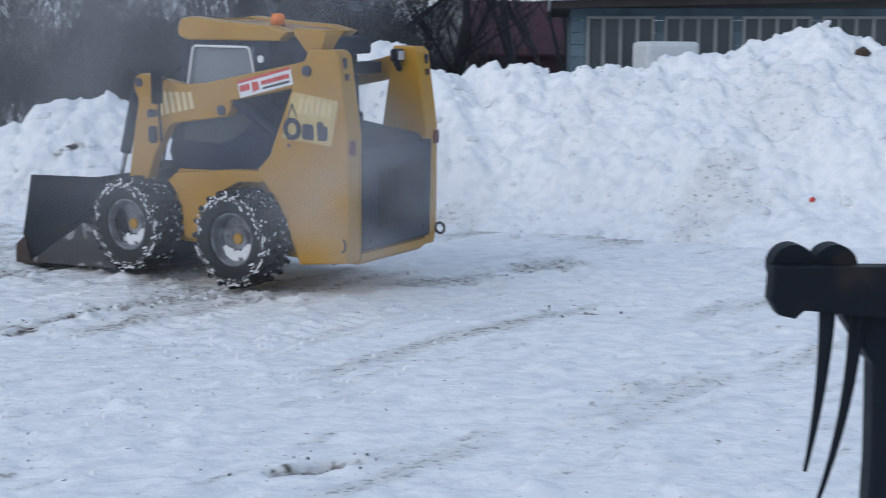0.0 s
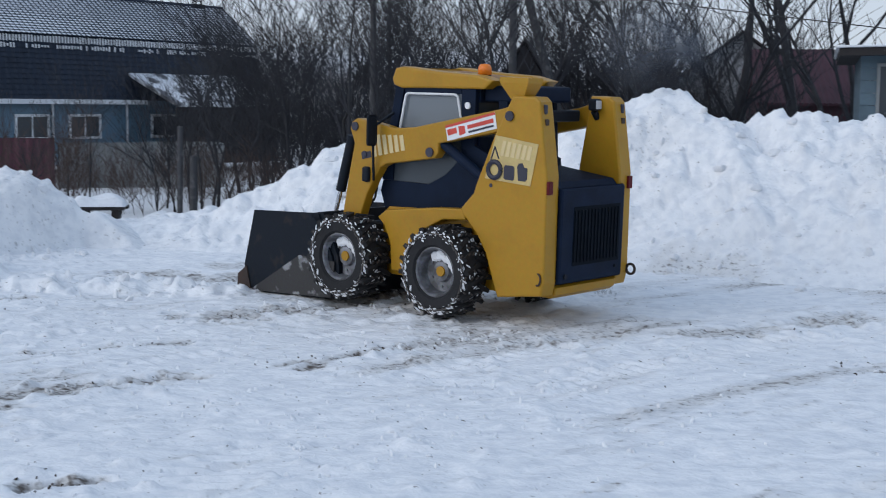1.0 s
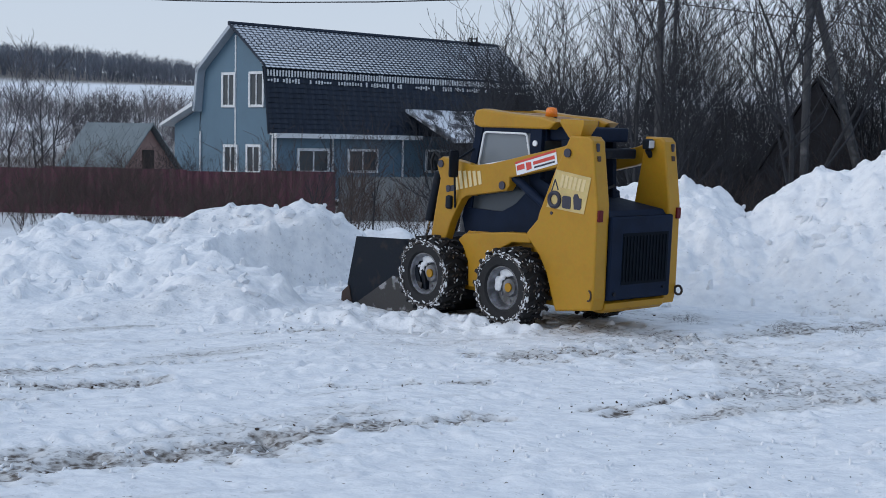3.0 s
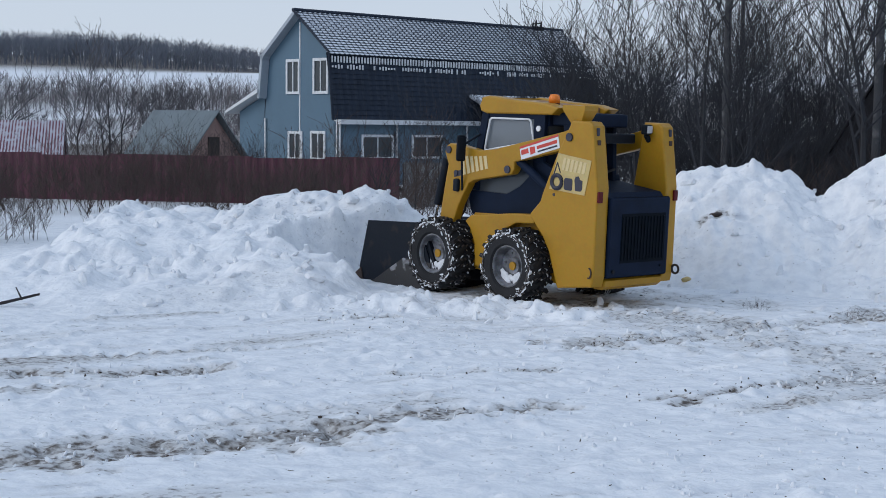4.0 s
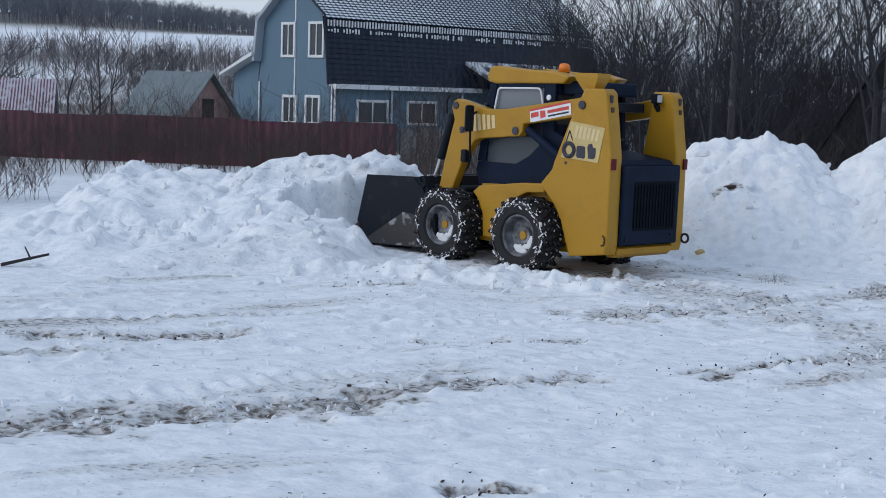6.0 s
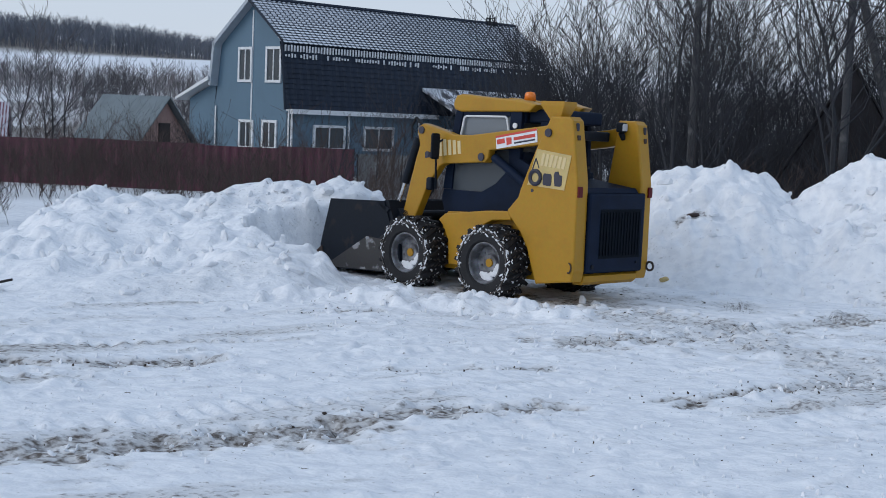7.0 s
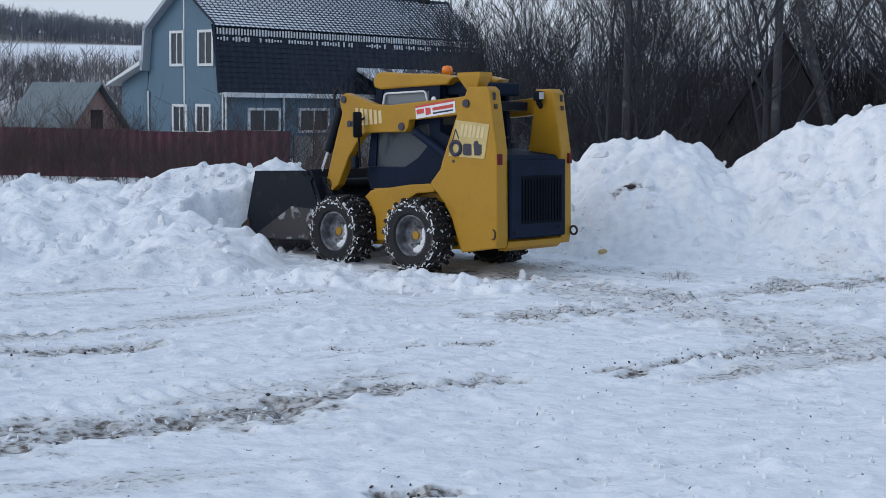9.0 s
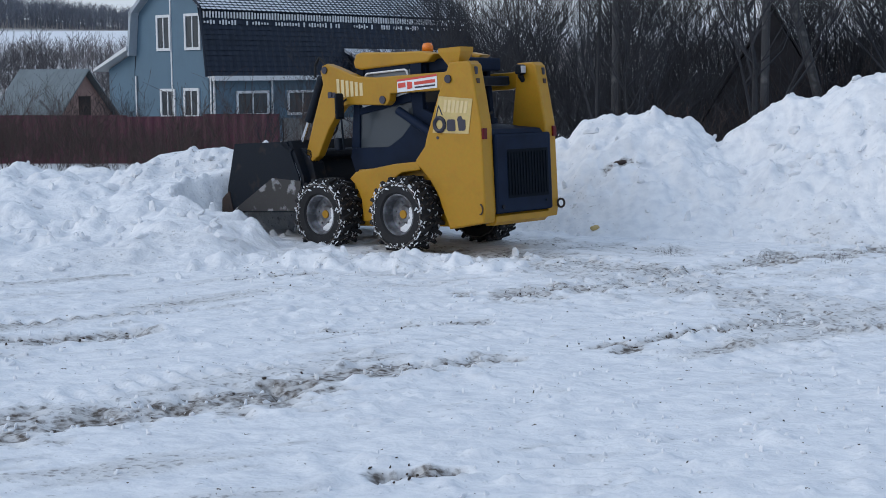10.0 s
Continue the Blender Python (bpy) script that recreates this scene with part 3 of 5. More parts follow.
TOWER = [(-0.66, 1.93), (-0.90, 1.93), (-0.945, 1.89), (-1.045, 1.28), (-1.055, 0.40), (-1.03, 0.29), (-0.57, 0.225), (-0.50, 0.39), (-0.43, 0.58), (-0.33, 0.73), (-0.21, 0.85), (-0.15, 0.90), (-0.14, 0.95), (-0.275, 1.09), (-0.30, 1.17), (-0.485, 1.60)]
TOWER_FAR = [(-0.70, 1.93), (-0.90, 1.93), (-0.945, 1.89), (-1.045, 1.28), (-1.055, 0.40), (-1.03, 0.29), (-0.57, 0.225), (-0.50, 0.39), (-0.43, 0.58), (-0.33, 0.73), (-0.30, 0.95), (-0.56, 1.02), (-0.60, 1.28)]


def build_loader():
    ld = thing("skid_steer_loader", "yellow skid steer loader with dark blue cab and chained tyres", "loader")
    # lower body between the wheels
    bm = bmesh.new()
    prism(bm, [(-1.0, 0.30), (-1.0, 0.95), (0.86, 0.86), (0.93, 0.78), (0.95, 0.24), (-0.6, 0.24)], -0.46, 0.46, 0.01)
    body = part("body", bm, YELLOW, ld)
    for s in (1, -1):
        bm = bmesh.new()
        y0, y1 = sorted((s * 0.46, s * 0.585))
        prism(bm, [(-0.16, 0.935), (0.20, 0.915), (0.79, 0.84), (0.88, 0.77), (0.80, 0.70), (0.72, 0.55), (0.70, 0.30), (0.46, 0.30), (0.42, 0.55), (0.30, 0.72), (0.10, 0.82), (-0.16, 0.84)], y0, y1, 0.012)
        part("side_skirt", bm, YELLOW, ld)
        bm = bmesh.new()
        y0, y1 = sorted((s * 0.445, s * 0.625))
        prism(bm, TOWER if s > 0 else TOWER_FAR, y0, y1, 0.018)
        tower = part("tower", bm, YELLOW, ld)
        # fittings on the tower: rear lamp, slot, plate, pin, hole
        bm = bmesh.new()
        box(bm, -1.068, -1.02, s * 0.585 - 0.03, s * 0.585 + 0.03, 1.135, 1.245, 0.006)
        part("tail_lamp", bm, REDLAMP, tower, "dark red tail lamp")
        bm = bmesh.new()
        box(bm, -0.975, -0.925, s * 0.56 - 0.018, s * 0.56 + 0.018, 1.79, 1.87, 0.012)
        part("slot", bm, INK, tower, "dark oval slot")
        bm = bmesh.new()
        box(bm, -0.985, -0.94, s * 0.555 - 0.022, s * 0.555 + 0.022, 1.70, 1.75, 0.004)
        part("plate", bm, RUST, tower, "small brown plate")
        bm = bmesh.new()
        tube(bm, (-0.645, s * 0.61, 1.762), (-0.645, s * 0.645, 1.762), 0.042, sides=16)
        part("pivot_pin", bm, INK, tower, "dark pivot pin")
        bm = bmesh.new()
        tube(bm, (-0.465, s * 0.62, 1.17), (-0.465, s * 0.63, 1.17), 0.017, sides=10)
        part("bolt_hole", bm, INK, tower)
        bm = bmesh.new()
        for k in range(10):
            a, b = math.pi * k / 9, math.pi * (k + 1) / 9
            tube(bm, (-1.0 - 0.03 * math.sin(a), s * 0.635, 0.43 + 0.05 * math.cos(a)), (-1.0 - 0.03 * math.sin(b), s * 0.635, 0.43 + 0.05 * math.cos(b)), 0.008, sides=6)
        part("tie_ring", bm, RUST, tower, "rusty tie ring")
        # work lamp on top, turned to the rear
        bm = bmesh.new()
        box(bm, -0.82, -0.74, s * 0.395 - 0.052, s * 0.395 + 0.052, 1.805, 1.91, 0.018)
        tube(bm, (-0.77, s * 0.40, 1.80), (-0.77, s * 0.455, 1.74), 0.03, sides=10)
        lamp = part("work_lamp", bm, BLACK, ld, "square work lamp")
        bm = bmesh.new()
        box(bm, -0.828, -0.819, s * 0.395 - 0.04, s * 0.395 + 0.04, 1.82, 1.895, 0.004)
        part("lamp_lens", bm, LENS, lamp)
        # lift cylinder between body and boom
        bm = bmesh.new()
        tube(bm, (-0.30, s * 0.53, 1.22), (0.16, s * 0.53, 1.48), 0.045, sides=14)
        part("lift_cylinder", bm, NAVY, ld, "dark lift cylinder")
    # rear sill and hitch ring
    bm = bmesh.new()
    prism(bm, [(-1.045, 0.285), (-1.055, 0.345), (-1.0, 0.368), (-0.95, 0.368), (-0.90, 0.25), (-1.0, 0.25)], -0.443, 0.443, 0.012)
    part("rear_sill", bm, YELLOW, ld)
    bm = bmesh.new()
    for k in range(14):
        a, b = 2 * math.pi * k / 14, 2 * math.pi * (k + 1) / 14
        tube(bm, (-1.10 + 0.045 * math.cos(a), -0.60, 0.42 + 0.045 * math.sin(a)), (-1.10 + 0.045 * math.cos(b), -0.60, 0.42 + 0.045 * math.sin(b)), 0.012, sides=6)
    part("tow_ring", bm, RUST, ld, "rusty tow ring")
    # engine hood with grille
    bm = bmesh.new()
    prism(bm, [(-1.05, 0.37), (-1.05, 1.16), (-0.99, 1.23), (-0.40, 1.30), (-0.40, 0.37)], -0.435, 0.435, 0.02)
    hood = part("engine_hood", bm, NAVY, ld, "dark blue engine hood")
    bm = bmesh.new()
    box(bm, -1.085, -1.045, -0.485, 0.455, 0.375, 1.185, 0.025)
    door = part("rear_door", bm, NAVY, hood)
    bm = bmesh.new()
    box(bm, -1.088, -1.08, -0.415, 0.275, 0.52, 1.02, 0.003)
    grille = part("grille", bm, GRILLE, hood, "black louvred grille")
    for k in range(14):
        bm = bmesh.new()
        box(bm, -1.096, -1.086, -0.395 + k * 0.049, -0.373 + k * 0.049, 0.55, 0.99)
        part("slat", bm, GRILLE, grille)
    bm = bmesh.new()
    tube(bm, (-1.08, 0.37, 0.44), (-1.10, 0.37, 0.44), 0.022, sides=12)
    tube(bm, (-1.08, -0.36, 0.47), (-1.10, -0.36, 0.47), 0.012, sides=10)
    part("latch", bm, BLACK, hood)
    bm = bmesh.new()
    tube(bm, (-0.62, 0.30, 1.33), (-0.45, -0.30, 1.42), 0.014, sides=8)
    tube(bm, (-0.55, 0.20, 1.33), (-0.15, -0.42, 1.50), 0.012, sides=8)
    part("hose", bm, RUBBER, ld, "black hydraulic hose")
    # cab shell: frame with real openings
    cab = bmesh.new()
    box(cab, -0.14, 0.95, -0.40, 0.40, 0.84, 0.92)
    box(cab, -0.14, -0.08, -0.40, 0.40, 0.92, 1.55)
    cabin = part("cab", cab, NAVY, ld, "dark blue cab shell")
    for s in (1, -1):
        y0, y1 = sorted((s * 0.40, s * 0.45))
        for name, pts in (
            ("side_panel", [(-0.46, 0.93), (0.92, 0.84), (0.98, 1.0), (0.95, 1.10), (0.40, 1.10), (0.20, 1.20), (0.08, 1.31), (0.02, 1.41), (-0.12, 1.48), (-0.40, 1.36)]),
            ("rear_post", [(-0.12, 1.47), (0.02, 1.402), (0.04, 1.55), (0.04, 1.98), (-0.12, 1.98)]),
            ("window_bar", [(0.042, 1.57), (0.81, 1.46), (0.805, 1.53), (0.042, 1.665)]),
            ("top_rail", [(0.042, 1.915), (0.712, 1.905), (0.705, 1.97), (0.042, 1.98)]),
            ("front_post", [(0.84, 1.103), (0.965, 1.103), (0.90, 1.55), (0.82, 1.96), (0.715, 1.96), (0.81, 1.53)]),
        ):
            bm = bmesh.new()
            prism(bm, pts, y0, y1, 0.006)
            part(name, bm, NAVY, cabin)
    bm = bmesh.new()
    box(bm, -0.14, -0.08, -0.40, 0.40, 1.85, 1.98)
    part("rear_rail", bm, NAVY, cabin)
    bm = bmesh.new()
    box(bm, -0.08, 0.80, -0.44, 0.44, 1.972, 1.982)
    part("ceiling_panel", bm, NAVY, cabin)
    for s in (1, -1):
        bm = bmesh.new()
        y0, y1 = sorted((s * 0.415, s * 0.427))
        prism(bm, [(0.042, 1.655), (0.80, 1.53), (0.715, 1.915), (0.042, 1.92)], y0, y1)
        up = part("upper_window", bm, CABGLASS, cabin, "dusty upper side pane, sky reflection put into its pale colour")
        up.visible_shadow = False
        bm = bmesh.new()
        ring = [(0.03, 1.69), (0.05, 1.675), (0.74, 1.548), (0.757, 1.57), (0.695, 1.88), (0.665, 1.9), (0.11, 1.91), (0.08, 1.89)]
        for k in range(8):
            (xa, za), (xb, zb) = ring[k], ring[(k + 1) % 8]
            tube(bm, (xa, s * 0.453, za), (xb, s * 0.453, zb), 0.011, sides=6)
        part("window_seal", bm, WHITE, cabin, "pale window seal")
        bm = bmesh.new()
        y0, y1 = sorted((s * 0.415, s * 0.427))
        prism(bm, [(0.04, 1.40), (0.14, 1.20), (0.42, 1.07), (0.86, 1.09), (0.86, 1.52), (0.04, 1.56)], y0, y1)
        low = part("lower_window", bm, GLASS, cabin, "dusty lower side pane")
        low.visible_shadow = False
        bm = bmesh.new()
        tube(bm, (-0.04, s * 0.445, 1.82), (-0.04, s * 0.464, 1.82), 0.03, sides=14)
        part("side_lamp", bm, WHITE, cabin, "small round white lamp")
        bm = bmesh.new()
        for k in range(6):
            tube(bm, (0.14 + 0.055 * k, s * 0.40, 1.63), (0.14 + 0.055 * k, s * 0.40, 1.9), 0.006, sides=5)
        for k in range(4):
            tube(bm, (0.12, s * 0.40, 1.67 + 0.06 * k), (0.45, s * 0.40, 1.66 + 0.06 * k), 0.006, sides=5)
        part("window_guard", bm, BLACK, cabin, "thin black guard mesh")
    bm = bmesh.new()
    box(bm, -0.115, -0.105, -0.39, 0.39, 1.55, 1.85)
    back = part("rear_window", bm, GLASS, cabin)
    back.visible_shadow = False
    bm = bmesh.new()
    box(bm, 0.08, 0.5, -0.25, 0.25, 0.92, 1.12, 0.04)
    box(bm, -0.02, 0.10, -0.25, 0.25, 1.08, 1.6, 0.05)
    part("seat", bm, BLACK, cabin)
    # roof: padded yellow side beams over a rusty skin
    bm = bmesh.new()
    prism(bm, [(-0.20, 1.985), (0.80, 1.985), (0.80, 2.08), (0.65, 2.11), (-0.20, 2.06)], -0.34, 0.34, 0.01)
    roof = part("roof", bm, ROOFTOP, ld, "rusty worn roof skin")
    for s in (1, -1):
        bm = bmesh.new()
        y0, y1 = sorted((s * 0.30, s * 0.475))
        prism(bm, [(-0.235, 1.968), (0.30, 1.957), (0.74, 1.945), (0.83, 1.97), (0.85, 2.03), (0.81, 2.12), (0.72, 2.138), (0.30, 2.105), (-0.13, 2.088), (-0.33, 2.045)], y0, y1, 0.02)
        part("roof_beam", bm, YELLOW, roof, "yellow roof side beam")
    bm = bmesh.new()
    prism(bm, [(0.70, 1.96), (0.83, 1.97), (0.84, 2.03), (0.80, 2.115), (0.68, 2.125)], -0.30, 0.30, 0.015)
    part("roof_front", bm, YELLOW, roof)
    bm = bmesh.new()
    tube(bm, (-0.04, 0.24, 2.05), (-0.04, 0.24, 2.09), 0.058, sides=16)
    base = part("beacon_base", bm, BLACK, roof)
    bm = bmesh.new()
    lathe(bm, [(0.0, 2.185), (0.045, 2.178), (0.058, 2.15), (0.062, 2.09), (0.0, 2.09)], 18, "Z")
    for v in bm.verts:
        v.co += Vector((-0.04, 0.24, 0))
    part("beacon", bm, ORANGE, roof, "orange warning beacon", smooth=True)
    # flared yellow intake behind the roof
    bm = bmesh.new()
    a = [(-0.61, 0.45), (-0.61, 0.58), (-0.74, 0.58), (-0.74, 0.45)]
    b = [(-0.50, 0.40), (-0.50, 0.60), (-0.80, 0.60), (-0.80, 0.40)]
    lo = [bm.verts.new((x, y, 1.90)) for x, y in a]
    mi = [bm.verts.new((x, y, 2.035)) for x, y in b]
    hi = [bm.verts.new((x, y, 2.08)) for x, y in b]
    for p, q in ((lo, mi), (mi, hi)):
        for i in range(4):
            bm.faces.new((p[i], p[(i + 1) % 4], q[(i + 1) % 4], q[i]))
    bm.faces.new(lo)
    bm.faces.new(hi)
    part("intake", bm, YELLOW, ld, "flared yellow air intake")
    # dark filter housing behind the roof and the frame posts that carry it
    bm = bmesh.new()
    box(bm, -0.52, -0.14, -0.40, 0.36, 1.86, 2.0, 0.02)
    part("filter_housing", bm, NAVY, ld, "dark blue filter housing")
    for y in (-0.36, 0.30):
        bm = bmesh.new()
        prism(bm, [(-0.44, 1.28), (-0.36, 1.28), (-0.30, 1.87), (-0.40, 1.87)], y, y + 0.06, 0.006)
        part("frame_post", bm, NAVY, ld)
    bm = bmesh.new()
    box(bm, -0.60, -0.50, -0.44, 0.44, 1.70, 1.80, 0.015)
    part("cross_member", bm, BLACK, ld, "black cross member between the towers")
    # decal with pale print and a dark emblem
    bm = bmesh.new()
    prism(bm, [(-0.505, 1.595), (-0.955, 1.545), (-0.885, 1.195), (-0.40, 1.225)], 0.627, 0.631)
    decal = part("decal", bm, DECAL, ld, "pale torn decal with dark emblem")
    for k in range(6):
        bm = bmesh.new()
        prism(bm, [(-0.585 - 0.055 * k, 1.555 - 0.006 * k), (-0.622 - 0.055 * k, 1.551 - 0.006 * k), (-0.595 - 0.055 * k, 1.425 - 0.004 * k), (-0.558 - 0.055 * k, 1.428 - 0.004 * k)], 0.631, 0.634)
        part("faded_print", bm, FADED, decal, "faded pale print")
    # the emblem's shapes: a ring and two rounded blocks
    bm = bmesh.new()
    for k in range(18):
        p, q = 2 * math.pi * k / 18, 2 * math.pi * (k + 1) / 18
        tube(bm, (-0.505 + 0.068 * math.cos(p), 0.634, 1.305 + 0.068 * math.sin(p)), (-0.505 + 0.068 * math.cos(q), 0.634, 1.305 + 0.068 * math.sin(q)), 0.022, sides=6)
    part("emblem_ring", bm, INK, decal, "dark emblem ring")
    for pts in ([(-0.605, 1.245), (-0.605, 1.335), (-0.62, 1.352), (-0.70, 1.35), (-0.715, 1.335), (-0.715, 1.24), (-0.70, 1.228), (-0.62, 1.232)], [(-0.745, 1.345), (-0.76, 1.375), (-0.80, 1.38), (-0.815, 1.345), (-0.85, 1.34), (-0.85, 1.25), (-0.83, 1.23), (-0.76, 1.232)]):
        bm = bmesh.new()
        prism(bm, pts, 0.631, 0.636)
        part("emblem_block", bm, INK, decal, "dark emblem block")
    for a, b in (((-0.455, 1.37), (-0.50, 1.50)), ((-0.50, 1.50), (-0.545, 1.40))):
        bm = bmesh.new()
        tube(bm, (a[0], 0.633, a[1]), (b[0], 0.633, b[1]), 0.006, sides=5)
        part("emblem_line", bm, INK, decal)
    # boom arms; they turn about the pivot
    px, pz = PIVOT
    beam = [(-0.80, 1.86), (-0.55, 1.84), (0.45, 1.845), (0.70, 1.875), (0.99, 1.99), (1.14, 2.04), (1.21, 2.02), (1.245, 1.96), (1.215, 1.82), (1.29, 1.66), (1.385, 1.44), (1.56, 1.02), (1.53, 0.965), (1.47, 0.955), (1.34, 1.03), (1.15, 1.33), (1.03, 1.46), (0.93, 1.555), (0.85, 1.575), (0.27, 1.54), (0.22, 1.58), (0.20, 1.66), (-0.52, 1.655), (-0.80, 1.68)]
    arms = []
    for s in (1, -1):
        bm = bmesh.new()
        y0, y1 = sorted((s * 0.49, s * 0.60))
        prism(bm, [(x - px, z - pz) for x, z in beam], y0, y1, 0.014)
        arm = part("boom_arm", bm, YELLOW, ld, "yellow cranked boom arm")
        arms.append(arm)
        bm = bmesh.new()
        tube(bm, (1.28 - px, s * 0.54, 1.90 - pz), (1.53 - px, s * 0.54, 1.42 - pz), 0.048, sides=16)
        cyl = part("tilt_cylinder", bm, BLACK, arm, "black tilt cylinder")
        bm = bmesh.new()
        tube(bm, (1.52 - px, s * 0.54, 1.44 - pz), (1.68 - px, s * 0.54, 1.15 - pz), 0.022, sides=12)
        part("piston_rod", bm, STEEL, cyl, "bright piston rod")
        bm = bmesh.new()
        for x, z, r in ((1.17, 1.97, 0.04), (0.31, 1.60, 0.042), (1.10, 1.70, 0.03), (1.50, 1.0, 0.035)):
            tube(bm, (x - px, s * 0.475, z - pz), (x - px, s * 0.615, z - pz), r, sides=14)
        part("pin", bm, INK, arm, "dark pivot pins")
        bm = bmesh.new()
        tube(bm, (1.20 - px, s * 0.56, 2.03 - pz), (1.28 - px, s * 0.57, 2.12 - pz), 0.014, sides=6)
        tube(bm, (1.28 - px, s * 0.57, 2.12 - pz), (1.36 - px, s * 0.56, 2.04 - pz), 0.014, sides=6)
        tube(bm, (1.36 - px, s * 0.56, 2.04 - pz), (1.37 - px, s * 0.56, 1.9 - pz), 0.014, sides=6)
        tube(bm, (1.05 - px, s * 0.50, 1.50 - pz), (1.16 - px, s * 0.48, 1.30 - pz), 0.012, sides=6)
        tube(bm, (1.16 - px, s * 0.48, 1.30 - pz), (1.40 - px, s * 0.47, 1.12 - pz), 0.012, sides=6)
        part("hose", bm, RUBBER, arm, "black hydraulic hose")
    arm = arms[0]
    bm = bmesh.new()
    prism(bm, [(x - px, z - pz) for x, z in ((-0.47, 1.825), (-0.47, 1.685), (0.09, 1.665), (0.09, 1.80))], 0.601, 0.605)
    sticker = part("sticker", bm, WHITE, arm, "white and red advertising sticker")
    for name, material, pts in (
        ("red_band", REDINK, ((-0.47, 1.825), (-0.47, 1.803), (0.09, 1.778), (0.09, 1.80))),
        ("red_mark", REDINK, ((-0.03, 1.765), (-0.03, 1.715), (0.075, 1.71), (0.075, 1.76))),
        ("red_mark", REDINK, ((-0.055, 1.77), (-0.055, 1.69), (-0.125, 1.70), (-0.125, 1.765))),
        ("print_bar", REDINK, ((-0.445, 1.775), (-0.445, 1.74), (-0.155, 1.73), (-0.155, 1.762))),
        ("print_bar", INK, ((-0.44, 1.722), (-0.44, 1.705), (-0.16, 1.695), (-0.16, 1.712))),
    ):
        bm = bmesh.new()
        prism(bm, [(x - px, z - pz) for x, z in pts], 0.605, 0.608)
        part(name, bm, material, sticker)
    bm = bmesh.new()
    for k in range(6):
        box(bm, 0.60 + 0.07 * k - px, 0.645 + 0.07 * k - px, 0.601, 0.604, 1.66 - pz, (1.80 + 0.012 * k) - pz)
    part("faded_print", bm, FADED, arm)
    bm = bmesh.new()
    box(bm, 1.02 - px, 1.14 - px, 0.601, 0.604, 1.66 - pz, 1.72 - pz, 0.001)
    part("emblem", bm, INK, arm, "small dark emblem")
    bm = bmesh.new()
    tube(bm, (1.50 - px, -0.6, 1.05 - pz), (1.50 - px, 0.6, 1.05 - pz), 0.06, sides=14)
    part("cross_tube", bm, BLACK, arm)
    # side mirror on a stalk
    bm = bmesh.new()
    box(bm, 0.855, 0.885, 0.64, 0.76, 1.42, 1.70, 0.025)
    tube(bm, (0.87, 0.68, 1.42), (0.93, 0.60, 1.10), 0.012, sides=6)
    tube(bm, (0.87, 0.66, 1.6), (0.84, 0.44, 1.72), 0.012, sides=6)
    part("mirror", bm, BLACK, ld, "black wing mirror")
    bm = bmesh.new()
    box(bm, 0.97, 1.05, 0.56, 0.64, 1.08, 1.22, 0.02)
    part("headlamp", bm, BLACK, ld, "small black front lamp")
    # bucket, carried by the boom
    bm = bmesh.new()
    w, px = 0.74, PIVOT[0]
    side = [(1.70, 1.205), (2.59, 1.21), (2.76, 0.67), (2.70, 0.43), (1.60, 0.43), (1.50, 0.54), (1.53, 0.80)]
    for s in (1, -1):
        y0, y1 = sorted((s * (w - 0.02), s * w))
        prism(bm, [(x - px, z - pz) for x, z in side], y0, y1)
    prism(bm, [(x - px, z - pz) for x, z in ((1.71, 1.215), (1.65, 1.215), (1.47, 0.80), (1.45, 0.54), (1.57, 0.41), (2.70, 0.41), (2.70, 0.44), (1.60, 0.45), (1.50, 0.55), (1.52, 0.79))], -w + 0.02, w - 0.02)
    prism(bm, [(x - px, z - pz) for x, z in ((1.61, 1.12), (1.79, 1.205), (1.79, 1.175), (1.65, 1.08))], -w, w)
    bucket = part("bucket", bm, BLACK, ld, "black steel bucket")
    bm = bmesh.new()
    prism(bm, [(x - px, z - pz) for x, z in ((2.50, 0.405), (2.84, 0.385), (2.86, 0.40), (2.58, 0.45))], -w - 0.01, w + 0.01, 0.006)
    prism(bm, [(x - px, z - pz) for x, z in ((2.72, 0.66), (2.85, 0.575), (2.87, 0.39), (2.66, 0.40))], w - 0.03, w + 0.015, 0.004)
    part("cutting_edge", bm, RUST, bucket, "rusty cutting edge")
    bm = bmesh.new()
    v = [bm.verts.new((x - px, y, z - pz)) for x, y, z in ((1.50, w, 0.76), (1.97, w, 0.80), (2.66, w + 0.03, 0.425), (1.52, w + 0.03, 0.425), (1.50, w - 0.01, 0.76), (1.97, w - 0.01, 0.80), (2.66, w - 0.01, 0.425), (1.52, w - 0.01, 0.425))]
    for f in ((0, 1, 2, 3), (7, 6, 5, 4), (0, 4, 5, 1), (1, 5, 6, 2), (2, 6, 7, 3), (3, 7, 4, 0)):
        bm.faces.new([v[i] for i in f])
    part("wear_plate", bm, WORN, bucket, "snow-caked worn side plate")
    for s in (1, -1):
        bm = bmesh.new()
        y0, y1 = sorted((s * 0.44, s * 0.62))
        prism(bm, [(x - px, z - pz) for x, z in ((1.42, 0.95), (1.58, 1.12), (1.74, 1.16), (1.80, 1.05), (1.52, 0.80), (1.44, 0.62), (1.36, 0.70))], y0, y1, 0.01)
        part("bracket", bm, BLACK, bucket)
    # wheels
    tyre, lug, rim, chain, stuck = tyre_mesh(), lug_mesh(), rim_mesh(), chain_mesh(), stuck_snow_mesh()
    wheels = []
